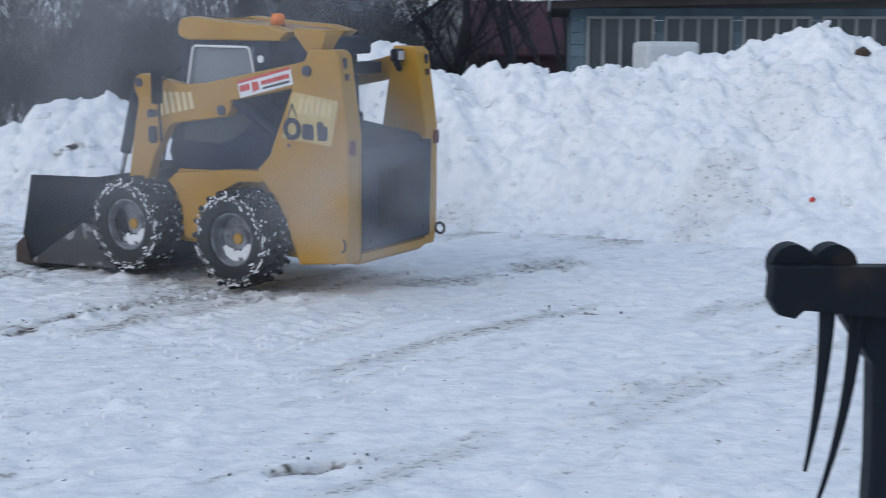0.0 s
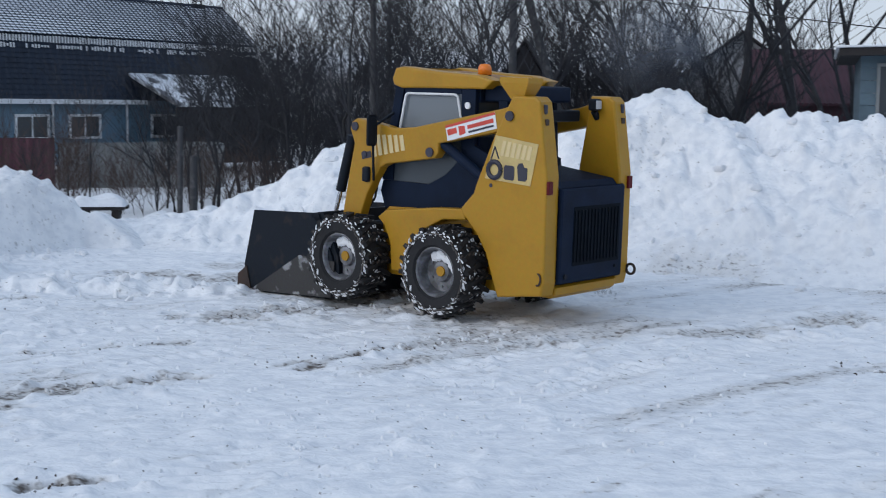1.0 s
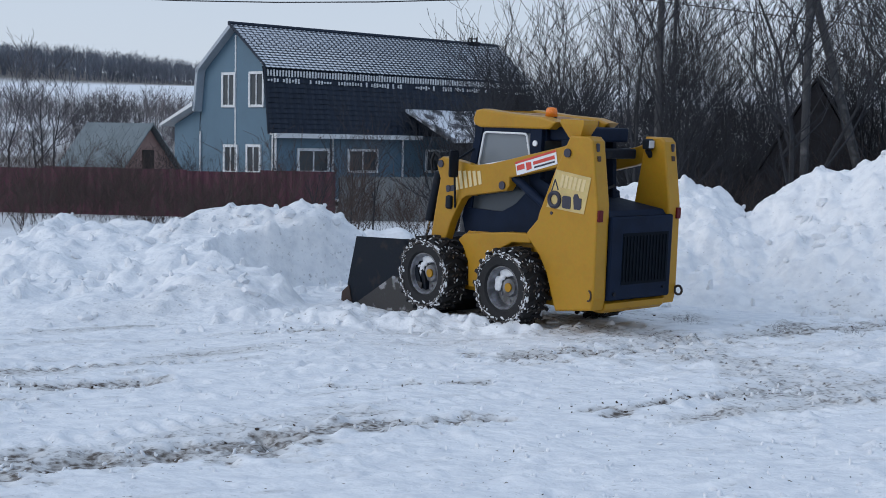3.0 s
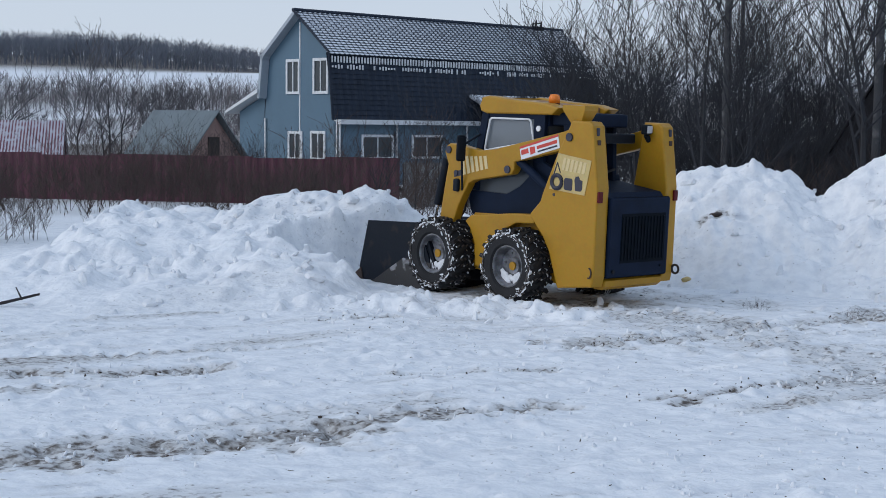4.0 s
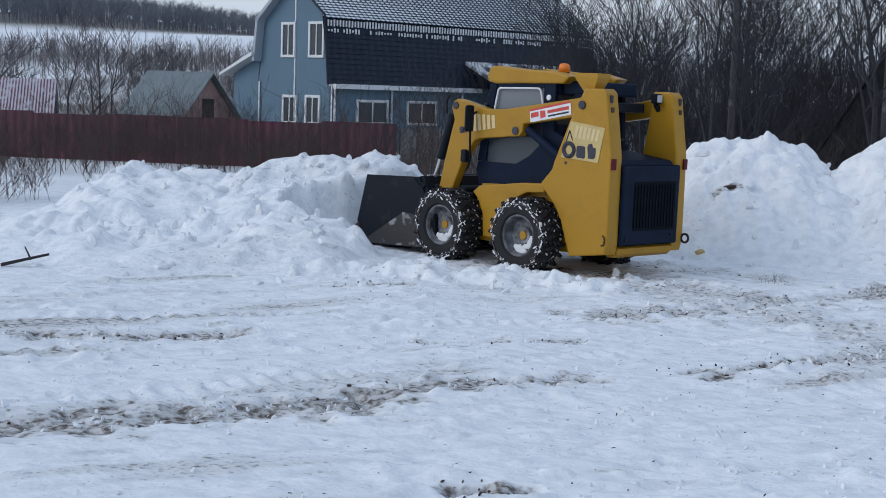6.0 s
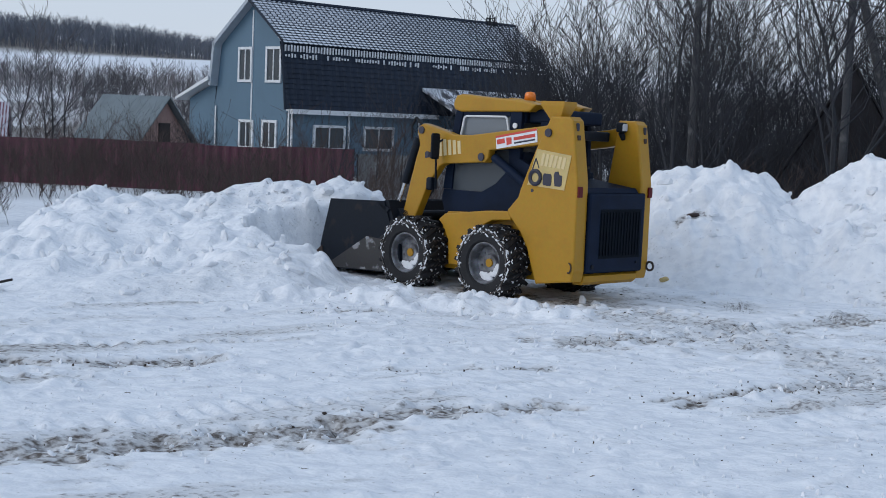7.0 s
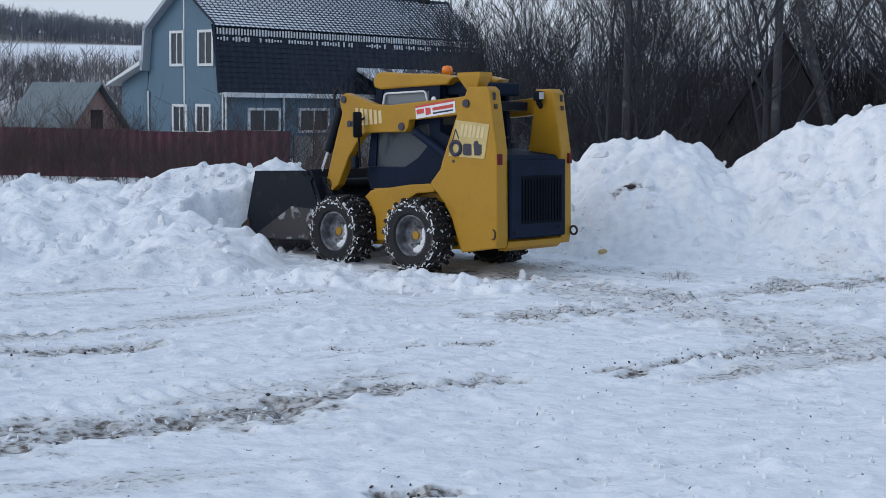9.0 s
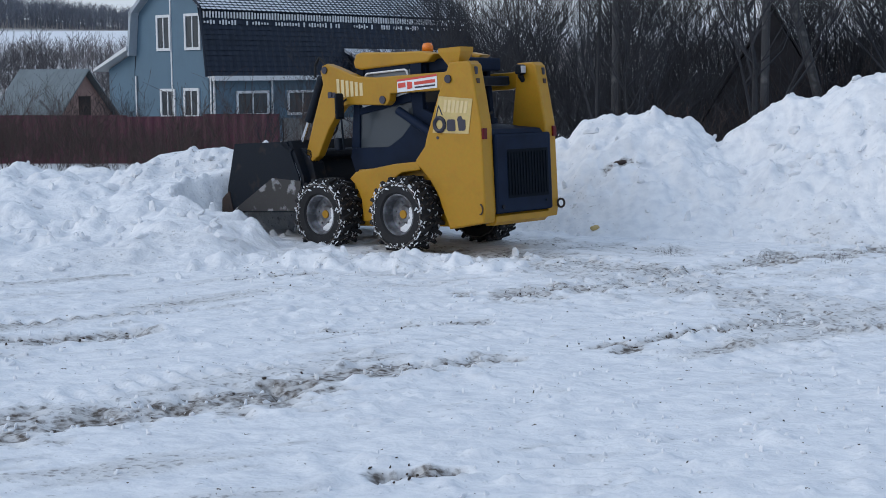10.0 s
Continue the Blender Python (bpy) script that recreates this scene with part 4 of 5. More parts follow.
    for x, s in WHEELS:
        bm = bmesh.new()
        tube(bm, (0, -0.03, 0), (0, 0.034, 0), 0.054, 0.044, sides=18)
        wheel = part("wheel", bm, YELLOW, ld, "chained wheel with yellow hub")
        for name, me, lab in (("tyre", tyre, "black lugged tyre"), ("rim", rim, "grey steel rim with packed snow"), ("tyre_chain", chain, "steel snow chain"), ("stuck_snow", stuck, "snow caught in the tread")):
            ob = tagged(new(name, me), lab)
            ob.parent = wheel
        for i in range(40):
            side = 1 if i % 2 else -1
            ob = new("tyre_lug", lug)
            ob.parent = wheel
            ob.matrix_basis = Matrix.Rotation(2 * math.pi * (i // 2 + 0.25 * side) / 20, 4, "Y") @ pose(0, side * 0.078 - 0.03, 0.374, 0, 0, side * 24)
        wheels.append((wheel, x, s))
    bm = bmesh.new()
    for x in (0.0, 1.17):
        tube(bm, (x, -0.62, 0.375), (x, 0.62, 0.375), 0.08, sides=12)
    part("axle", bm, BLACK, ld)
    return ld, arms, bucket, wheels


loader, arms, bucket, wheels = build_loader()


# ---- the blue mansard house ----
def oriented(x, y, z, ux, uy):
    """A frame whose x runs along (ux, uy)."""
    return Matrix.Translation((x, y, z)) @ Matrix.Rotation(math.atan2(uy, ux), 4, "Z")


def window(parent, m, w, h, curtain, name="window", mullions=1, frame_w=0.115, bars=None):
    """A framed window in the x-z plane of m, looking to -y."""
    bm = bmesh.new()
    for x0, x1, z0, z1 in ((0, frame_w, 0, h), (w - frame_w, w, 0, h), (frame_w, w - frame_w, 0, frame_w), (frame_w, w - frame_w, h - frame_w, h)):
        box(bm, x0, x1, -0.05, 0.03, z0, z1)
    for k in range(mullions):
        c = w * (k + 1) / (mullions + 1)
        box(bm, c - 0.03, c + 0.03, -0.04, 0.02, frame_w, h - frame_w)
    win = part(name, bm, bars or GUTTER, parent, "grey framed window" if bars else "white framed window", m=m)
    for k in range(mullions + 1):
        x0, x1 = w * k / (mullions + 1) + 0.03, w * (k + 1) / (mullions + 1) - 0.03
        bm = bmesh.new()
        box(bm, x0, x1, -0.01, 0.0, frame_w, h - frame_w)
        pane = part("pane", bm, GLASS, win)
        bm = bmesh.new()
        box(bm, x0, x1, 0.01, 0.02, frame_w, h - frame_w)
        part("curtain", bm, curtain if k % 2 == mullions % 2 else CURTAIN, win)
    return win


def tile_sheet(bm, x0, x1, a, b, step, wave, rows):
    """Stepped metal tile sheet from a to b, points in (y, z), along x."""
    nx = int((x1 - x0) / wave) * 4
    d = Vector((0, b[0] - a[0], b[1] - a[1]))
    nrm = Vector((0, -d.z, d.y)).normalized()
    if nrm.z < 0:
        nrm = -nrm
    grid = []
    for r in range(rows):
        for e in (0, 1):
            t = (r + e * 0.999) / rows
            lift = step * (1 - e)
            grid.append([bm.verts.new(Vector((x0 + (x1 - x0) * i / nx, a[0], a[1])) + d * t + nrm * (lift + 0.022 * math.sin(2 * math.pi * i / 4 + 0.4))) for i in range(nx + 1)])
    for p, q in zip(grid, grid[1:]):
        for i in range(nx):
            bm.faces.new((p[i], p[i + 1], q[i + 1], q[i]))
    return bm


def build_house():
    # x along the long wall, y back along the gable, z up from the wall's foot
    Z = -0.9
    hs = thing("house", "blue clad two-storey house with dark metal mansard roof", "house", oriented(-13.86, 58.0, Z, 0.62, 0.785))
    L, W, eave, knee, top = 16.2, 5.35, 2.86, 5.62, 7.40
    bm = bmesh.new()
    box(bm, 0, L, 0, 0.25, 0, eave)
    box(bm, 0, L, W - 0.25, W, 0, eave)
    part("wall", bm, SIDING, hs, "blue plank cladding")
    prof = [(0, 0), (0, eave), (0.42, knee), (W / 2, top), (W - 0.42, knee), (W, eave), (W, 0)]
    bm = bmesh.new()
    swap = Matrix(((0, 1, 0, 0), (1, 0, 0, 0), (0, 0, 1, 0), (0, 0, 0, 1)))
    prism(bm, prof, 0.0, 0.25, m=swap)
    part("gable", bm, SIDING, hs, "blue clad gable wall")
    bm = bmesh.new()
    prism(bm, prof, L - 0.25, L, m=swap)
    part("gable", bm, SIDING, hs)
    # lean-to beside the gable
    bm = bmesh.new()
    prism(bm, [(W, 0), (W, eave + 1.05), (W + 2.0, eave + 0.3), (W + 2.0, 0)], 0.02, 6.0, m=swap)
    part("lean_to", bm, SIDING, hs)
    bm = bmesh.new()
    prism(bm, [(W - 0.1, eave + 1.12), (W + 2.45, eave + 0.20), (W + 2.45, eave + 0.32), (W - 0.1, eave + 1.30)], -0.5, 6.3, m=swap)
    part("lean_to_roof", bm, GUTTER, hs, "pale lean-to roof edge")
    # roof: lower steep slope, upper flat slope
    bm = bmesh.new()
    tile_sheet(bm, -0.38, L + 0.35, (-0.12, eave - 0.05), (0.36, knee + 0.02), 0.03, 0.40, 13)
    low = part("lower_roof", bm, DARKTILE, hs, "dark steep metal tile slope")
    bm = bmesh.new()
    tile_sheet(bm, -0.38, L + 0.35, (0.20, knee - 0.06), (W / 2, top + 0.10), 0.035, 0.27, 16)
    upp = part("upper_roof", bm, FROSTTILE, hs, "frosted metal tile slope")
    bm = bmesh.new()
    prism(bm, [(W / 2, top + 0.08), (W - 0.2, knee - 0.06), (W - 0.36, knee), (W + 0.12, eave), (W + 0.05, eave), (W - 0.44, knee), (W / 2, top)], 0.02, L + 0.35, m=swap)
    part("back_roof", bm, DARKTILE, hs)
    # two rows of snow left in the tile valleys under the break
    bm = bmesh.new()
    rnd = random.Random(3)
    for row, (y, z, share) in enumerate(((0.272, knee - 0.25, 1.0), (0.222, knee - 0.56, 0.8))):
        for k in range(104):
            x = -0.34 + k * (L + 0.65) / 104
            if rnd.random() < (share if row == 0 or x < 5 else 0.6):
                h = rnd.uniform(0.24, 0.30) if row == 0 else rnd.uniform(0.08, 0.24)
                box(bm, x, x + 0.07, y - 0.055, y, z - h / 2, z + h / 2, 0.012)
    tagged(part("snow_fringe", bm, ICE, upp, "snow along the roof break"), kind="stuff")
    bm = bmesh.new()
    tube(bm, (-0.40, W / 2, top + 0.12), (L + 0.35, W / 2, top + 0.12), 0.09, sides=8)
    part("ridge_cap", bm, DARKTILE, hs)
    # verge boards and soffits over the gable
    bm = bmesh.new()
    pr = [(-0.14, eave - 0.1), (0.18, knee + 0.02), (W / 2, top + 0.06), (W - 0.24, knee + 0.02), (W + 0.02, eave + 0.9)]
    for (y0, z0), (y1, z1) in list(zip(pr, pr[1:]))[2:]:
        d = Vector((0, y1 - y0, z1 - z0)).normalized()
        nn = Vector((0, -d.z, d.y)) * 0.16
        q = [bm.verts.new((x, y + k * nn.y, z + k * nn.z)) for x in (-0.40, 0.0) for k in (0, -1) for y, z in ((y0, z0), (y1, z1))]
        for f in ((0, 1, 3, 2), (4, 5, 7, 6), (0, 1, 5, 4), (2, 3, 7, 6), (0, 2, 6, 4), (1, 3, 7, 5)):
            bm.faces.new([q[i] for i in f])
    tube(bm, (-0.40, W - 0.31, knee - 0.05), (0.0, W - 0.31, knee - 0.05), 0.12, sides=8)
    part("soffit", bm, SOFFIT, hs, "pale soffit under the verge")
    bm = bmesh.new()
    for (y0, z0), (y1, z1) in list(zip(pr, pr[1:]))[:2]:
        tube(bm, (-0.38, y0, z0 + 0.04), (-0.38, y1, z1 + 0.04), 0.05, sides=6)
    part("verge", bm, DARKTILE, hs, "dark roof verge")
    for y in (0.06, W / 2, W - 0.06):
        bm = bmesh.new()
        box(bm, -0.03, 0.0, y - 0.04, y + 0.04, 0, knee + 1.4 if y == W / 2 else eave)
        part("trim_strip", bm, GUTTER, hs, "white corner strip")
    bm = bmesh.new()
    box(bm, -0.2, 8.3, -0.45, -0.25, eave - 0.22, eave - 0.02)
    box(bm, -0.2, 8.3, -0.25, 0.0, eave - 0.10, eave - 0.02)
    gut = part("gutter", bm, GUTTER, hs, "white gutter with snow")
    for x in (0.05, 3.2, 7.4):
        bm = bmesh.new()
        tube(bm, (x, -0.08, eave - 0.1), (x, -0.08, 0), 0.05, sides=8)
        part("downpipe", bm, GUTTER, hs, "white downpipe")
    side = Matrix.Rotation(radians(-90), 4, "Z")
    for y, z, w, h, c in ((3.65, 3.92, 1.0, 1.52, CURTAIN), (1.70, 3.92, 1.08, 1.52, REDCURTAIN), (3.50, 1.05, 1.05, 1.26, REDCURTAIN), (1.86, 1.08, 1.05, 1.26, REDCURTAIN)):
        window(hs, Matrix.Translation((-0.02, y, z)) @ side, w, h, c)
    for x in (1.25, 4.1, 8.9, 11.8):
        window(hs, Matrix.Translation((x, -0.02, 1.13)), 1.8, 1.08, REDCURTAIN, mullions=1)
    bm = bmesh.new()
    box(bm, 14.35, 15.05, W / 2 - 0.2, W / 2 + 0.2, top + 0.02, top + 0.22, 0.03)
    for x, h in ((14.4, 0.42), (14.62, 0.55), (14.98, 0.5)):
        tube(bm, (x, W / 2, top + 0.2), (x + 0.05, W / 2, top + h), 0.05, 0.035, 6)
    tube(bm, (14.4, W / 2, top + 0.36), (15.0, W / 2, top + 0.40), 0.035, sides=6)
    part("ridge_vent", bm, BLACK, hs, "dark ridge vent")
    # low porch roof with snow in front of the long wall
    bm = bmesh.new()
    prism(bm, [(-3.0, 2.55), (0.0, 3.9), (0.0, 4.05), (-3.0, 2.7)], 7.6, 14.5, m=swap)
    porch = part("porch_roof", bm, PATCHY, hs, "snow-covered porch roof")
    bm = bmesh.new()
    box(bm, 7.8, 14.3, -2.8, -2.7, 0, 2.55)
    part("porch_wall", bm, OLDWOOD, hs, "dark porch wall")
    return hs


build_house()


# ---- fences ----
def fence(name, label, x0, y0, x1, y1, z0, z1, pitch, material, post):
    L = math.hypot(x1 - x0, y1 - y0)
    f = thing(name, label, "fence", oriented(x0, y0, z0, x1 - x0, y1 - y0))
    n = int(L / 2.2)
    rib = pitch / 2
    for k in range(n):
        bm = bmesh.new()
        xa, xb = L * k / n, L * (k + 1) / n
        cols = int((xb - xa) / rib)
        pts = [(xa + (xb - xa) * i / cols, 0.03 if (i // 1) % 4 in (1, 2) else 0.0) for i in range(cols + 1)]
        h = (z1 - z0) + 0.04 * math.sin(k * 2.3)
        lo = [bm.verts.new((x, -d, 0)) for x, d in pts]
        hi = [bm.verts.new((x, -d, h)) for x, d in pts]
        lob = [bm.verts.new((x, 0.01 - d, 0)) for x, d in pts]
        hib = [bm.verts.new((x, 0.01 - d, h)) for x, d in pts]
        for i in range(cols):
            bm.faces.new((lo[i], lo[i + 1], hi[i + 1], hi[i]))
            bm.faces.new((lob[i + 1], lob[i], hib[i], hib[i + 1]))
            bm.faces.new((hi[i], hi[i + 1], hib[i + 1], hib[i]))
        part("panel", bm, material, f)
        bm = bmesh.new()
        box(bm, xa - 0.03, xa + 0.03, 0.03, 0.09, 0, h - 0.05)
        part("post", bm, post, f)
    return f


fence("metal_fence", "maroon profiled metal fence behind dry bushes", -26.0, 45.0, -8.6, 45.0, -0.95, 0.66, 0.16, MAROON, RUST)
fence("board_fence", "grey board fence beside the house", -8.5, 45.2, -3.4, 46.5, -1.0, 0.55, 0.22, GREYFENCE, OLDWOOD)


# ---- bare trees ----
def branch(out, rnd, p, d, length, r, level, tips):
    n = 4 if level < 2 else 3
    pts = [p]
    for k in range(n):
        d = (d + Vector((rnd.gauss(0, 0.16), rnd.gauss(0, 0.16), rnd.gauss(0.05, 0.10)))).normalized()
        pts.append(pts[-1] + d * length / n)
    for k in range(n):
        out[min(level, 1)].append((pts[k], pts[k + 1], r * (1 - 0.75 * k / n), r * (1 - 0.75 * (k + 1) / n), 6 if level == 0 else (4 if level == 1 else 3)))
    if level >= tips:
        return
    kids = (7, 5, 3, 2)[level]
    for k in range(kids):
        t = rnd.uniform(0.25 if level == 0 else 0.15, 1.0)
        i = min(int(t * n), n - 1)
        q = pts[i].lerp(pts[i + 1], t * n - i)
        a = rnd.uniform(0, 2 * math.pi)
        side = Vector((math.cos(a), math.sin(a), rnd.uniform(0.1, 0.9)))
        dd = (d * 0.75 + side * rnd.uniform(0.5, 0.95)).normalized()
        branch(out, rnd, q, dd, length * rnd.uniform(0.42, 0.66), r * (1 - 0.7 * t) * 0.62 + 0.002, level + 1, tips)


def tubes_mesh(name, segs, material, least=0.0):
    co, fa = [], []
    for p, q, r0, r1, sides in segs:
        r0, r1 = max(r0, least), max(r1, least)
        turn = (q - p).to_track_quat("Z", "Y").to_matrix()
        ax, ay = turn.col[0], turn.col[1]
        b = len(co)
        for c, r in ((p, r0), (q, r1)):
            for i in range(sides):
                a = 2 * math.pi * i / sides
                co.append(tuple(c + ax * (r * math.cos(a)) + ay * (r * math.sin(a))))
        for i in range(sides):
            j = (i + 1) % sides
            fa.append((b + i, b + j, b + sides + j, b + sides + i))
    me = bpy.data.meshes.new(name)
    me.from_pydata(co, [], fa)
    me.materials.append(material)
    return me


def make_tree(seed, height, radius, stems, label, name="bare_tree", category="tree", tips=3, material=TWIG, least=0.006, lean=0.12):
    rnd = random.Random(seed)
    out = ([], [])
    for s in range(stems):
        d = Vector((rnd.gauss(0, lean), rnd.gauss(0, lean), 1)).normalized()
        branch(out, rnd, Vector((rnd.gauss(0, 0.08 * stems), rnd.gauss(0, 0.08 * stems), -0.2)), d, height * rnd.uniform(0.75, 1.0), radius * rnd.uniform(0.7, 1.0), 0, tips)
    tr = thing(name, label, category)
    a = new("trunk", tubes_mesh("trunk", out[0], BARK if name == "bare_tree" else material))
    b = new("crown", tubes_mesh("crown", out[1], material, least))
    a.parent = b.parent = tr
    return tr


rnd = random.Random(12)
LEAFLESS = "leafless dark tree with fine bare twigs"
kinds = [make_tree(s, h, r, n, LEAFLESS, least=0.0058) for s, h, r, n in ((1, 5.4, 0.070, 1), (2, 4.2, 0.042, 3), (3, 5.2, 0.058, 2), (4, 3.8, 0.036, 4), (5, 4.8, 0.052, 2))]
spots = []
for k in range(30):
    y = rnd.uniform(27.5, 46)
    lo, hi = -2.2 + (y - 24) * 0.02, 8.5 + (y - 24) * 0.25
    spots.append((lo + (hi - lo) * rnd.random() ** 1.35, y))
spots += [(4.3, 31), (5.6, 29), (5.4, 31), (6.1, 30), (3.0, 29.5), (0.7, 22.6), (1.7, 23.2), (3.1, 22.6), (-0.9, 30), (-0.3, 27), (1.2, 25), (2.3, 26.5), (5.9, 24), (6.6, 26)]
for k, (x, y) in enumerate(spots):
    s = rnd.uniform(0.72, 0.95) + (0.08 if x > 3 else 0)
    m = pose(x, y, float(far_fall(np.array(y))) - 0.05, 0, 0, rnd.uniform(0, 360)) @ Matrix.Scale(s, 4)
    if k < len(kinds):
        t = kinds[k]
        t.matrix_basis = m
    else:
        t = copy_thing(kinds[k % len(kinds)], m)
        t.scale = (s, s, s)
    tagged(t, group="thicket behind the snow bank")
# slender young trees before the house porch
for x, y, s in ((-5.4, 31, 0.42), (-4.4, 28, 0.40), (-3.4, 30, 0.55), (-2.7, 27, 0.52), (-2.2, 29, 0.66), (-1.7, 26.5, 0.70), (-3.0, 33, 0.62), (-1.5, 31, 0.78), (-6.6, 33, 0.40)):
    t = copy_thing(kinds[rnd.randrange(len(kinds))], pose(x, y, float(far_fall(np.array(y))) - 0.05, 0, 0, rnd.uniform(0, 360)))
    t.scale = (s, s, s)
    tagged(t, group="thicket behind the snow bank")
big = make_tree(31, 8.5, 0.17, 1, "tall bare tree with a thick dark trunk", tips=3, lean=0.02)
big.matrix_basis = pose(8.62, 28, -0.3)
big = make_tree(32, 7.5, 0.19, 1, "forked bare tree with a thick dark trunk", tips=3, lean=0.03)
big.matrix_basis = pose(10.4, 30, -0.4)
big = make_tree(33, 7.0, 0.12, 2, "bare tree leaning by the red wall", tips=3)
big.matrix_basis = pose(12.8, 33, -0.4)

# dry bushes before the fence and by the banks
shrubs = [make_tree(50 + s, h, 0.009, n, "dry leafless bush with reddish stems", "bush", "bush", 2, REDTWIG, 0.003, 0.30) for s, (h, n) in enumerate(((1.5, 9), (1.9, 8), (1.2, 12)))]
places = [(rnd.uniform(-21, -7.5), rnd.uniform(33, 44.4)) for _ in range(30)][::2] + [(rnd.uniform(-20, -9), rnd.uniform(36, 44.2)) for _ in range(9)] + [(rnd.uniform(-8, -2.5), rnd.uniform(24, 40)) for _ in range(7)] + [(rnd.uniform(-3.2, 6), rnd.uniform(21.5, 25)) for _ in range(8)]
places += [(rnd.uniform(-10.6, -9.0), rnd.uniform(19.2, 20.6)) for _ in range(7)] + [(rnd.uniform(-9.0, -7.6), rnd.uniform(25, 27)) for _ in range(2)] + [(rnd.uniform(-6.5, -2), rnd.uniform(25, 34)) for _ in range(3)]
for k, (x, y) in enumerate(places):
    s = rnd.uniform(0.6, 1.15) * (0.6 if y < 21 else 1)
    m = pose(x, y, float(far_fall(np.array(y))), 0, 0, rnd.uniform(0, 360))
    if k < len(shrubs):
        t = shrubs[k]
        t.matrix_basis = m
    else:
        t = copy_thing(shrubs[k % len(shrubs)], m)
    t.scale = (s, s, s)
    tagged(t, group="dry bushes")

# a few dry weeds that poke through the snow at the foot of the bank
for x, y, s in ((1.15, 14.6, 0.09), (2.05, 14.3, 0.07), (2.7, 14.0, 0.10), (3.2, 13.3, 0.08)):
    t = copy_thing(shrubs[2], pose(x, y, -0.01, 0, 0, rnd.uniform(0, 360)))
    t.scale = (s * 0.6, s * 0.6, s)
    tagged(t, "small dry weed poking through the trodden snow", "weed", "dry weeds")

# dark undergrowth in the thicket
under = [make_tree(70 + s, h, 0.012, n, "dark tangled undergrowth in the thicket", "thicket_shrub", "shrub", 2, TWIG, 0.004, 0.28) for s, (h, n) in enumerate(((2.4, 12), (2.0, 14)))]
for k in range(46):
    y = rnd.uniform(26, 42)
    m = pose(rnd.uniform(-1.5, 8.5 + (y - 24) * 0.25), y, float(far_fall(np.array(y))), 0, 0, rnd.uniform(0, 360))
    s = rnd.uniform(0.8, 1.25)
    if k < len(under):
        t = under[k]
        t.matrix_basis = m
    else:
        t = copy_thing(under[k % len(under)], m)
    t.scale = (s, s, s)
    tagged(t, group="undergrowth in the thicket")

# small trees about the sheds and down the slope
# crowns take the paler twig colour that imitates haze in the air
hazy = [make_tree(80 + s, h, 0.10, n, "distant leafless tree, grey brown twigs paled to imitate air haze", tips=3, material=SCRUBTREE, least=0.016, lean=0.16) for s, (h, n) in enumerate(((6.0, 2), (5.0, 3), (6.5, 1)))]
valley = [(-0.40 * y - rnd.uniform(0.5, 30), y, rnd.uniform(0.9, 1.25)) for y in (rnd.uniform(84, 122) for _ in range(24))]
valley += [(-y * rnd.uniform(0.27, 0.39), y, rnd.uniform(0.55, 0.95)) for y in (rnd.uniform(128, 185) for _ in range(24))]
valley += [(-21.5, 60, 0.6), (-20.4, 50, 0.5), (-17.6, 49.5, 0.42), (-15.4, 49.0, 0.45), (-14.6, 48.0, 0.4)]
for k, (x, y, s) in enumerate(valley):
    m = pose(x, y, float(far_fall(np.array(y))) - 0.2, 0, 0, rnd.uniform(0, 360))
    if k < len(hazy):
        t = hazy[k]
        t.matrix_basis = m
    else:
        t = copy_thing(hazy[k % len(hazy)] if y > 80 else kinds[k % len(kinds)], m)
    t.scale = (s, s, s)
    tagged(t, group="trees down the slope")


def far_woods():
    """Woods on the far hill: trunks with upswept limbs, all in one mesh."""
    rr = random.Random(8)
    hill, belt = [], []
    trees = []
    for k in range(5600):
        if k < 2900:
            x, y = rr.uniform(-330, -60), rr.uniform(465, 560)
            h = rr.uniform(6, 10) * float(np.interp(x, [-200, -150, -110, -60], [1, 0.85, 0.5, 0.35]))
        elif k < 4600:
            x, y = rr.uniform(-170, 120), rr.uniform(205, 262)
            h = rr.uniform(3, 6.0)
        else:
            x, y = rr.uniform(-100, 60), rr.uniform(120, 200)
            h = rr.uniform(1.0, 2.6)
        trees.append((x, y, h))
    zs = ground_height(np.array([t[0] for t in trees]), np.array([t[1] for t in trees]))
    for k, (x, y, h) in enumerate(trees):
        segs = hill if k < 2900 else belt
        p = Vector((x, y, float(zs[k]) - 0.3))
        w = 1.0 if k < 2900 else 0.55
        segs.append((p, p + Vector((rr.gauss(0, 0.4), 0, h)), 0.14 * w, 0.04 * w, 3))
        for j in range(9):
            t = rr.uniform(0.15, 0.9)
            q = p + Vector((0, 0, h * t))
            a = rr.uniform(0, 2 * math.pi)
            ln = h * rr.uniform(0.30, 0.60) * (1.25 - t)
            segs.append((q, q + Vector((math.cos(a) * ln * 0.8, math.sin(a) * ln * 0.8, ln * rr.uniform(0.7, 1.3))), 0.075 * w, 0.03 * w, 3))
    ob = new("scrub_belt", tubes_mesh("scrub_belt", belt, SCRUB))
    tagged(ob, "brown leafless scrub down the slope, air haze put into its colour", "woods", kind="stuff")
    segs = hill
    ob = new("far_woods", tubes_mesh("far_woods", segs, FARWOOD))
    return tagged(ob, "leafless woods on the distant hill, air haze put into their grey colour", "woods", kind="stuff")


far_woods()


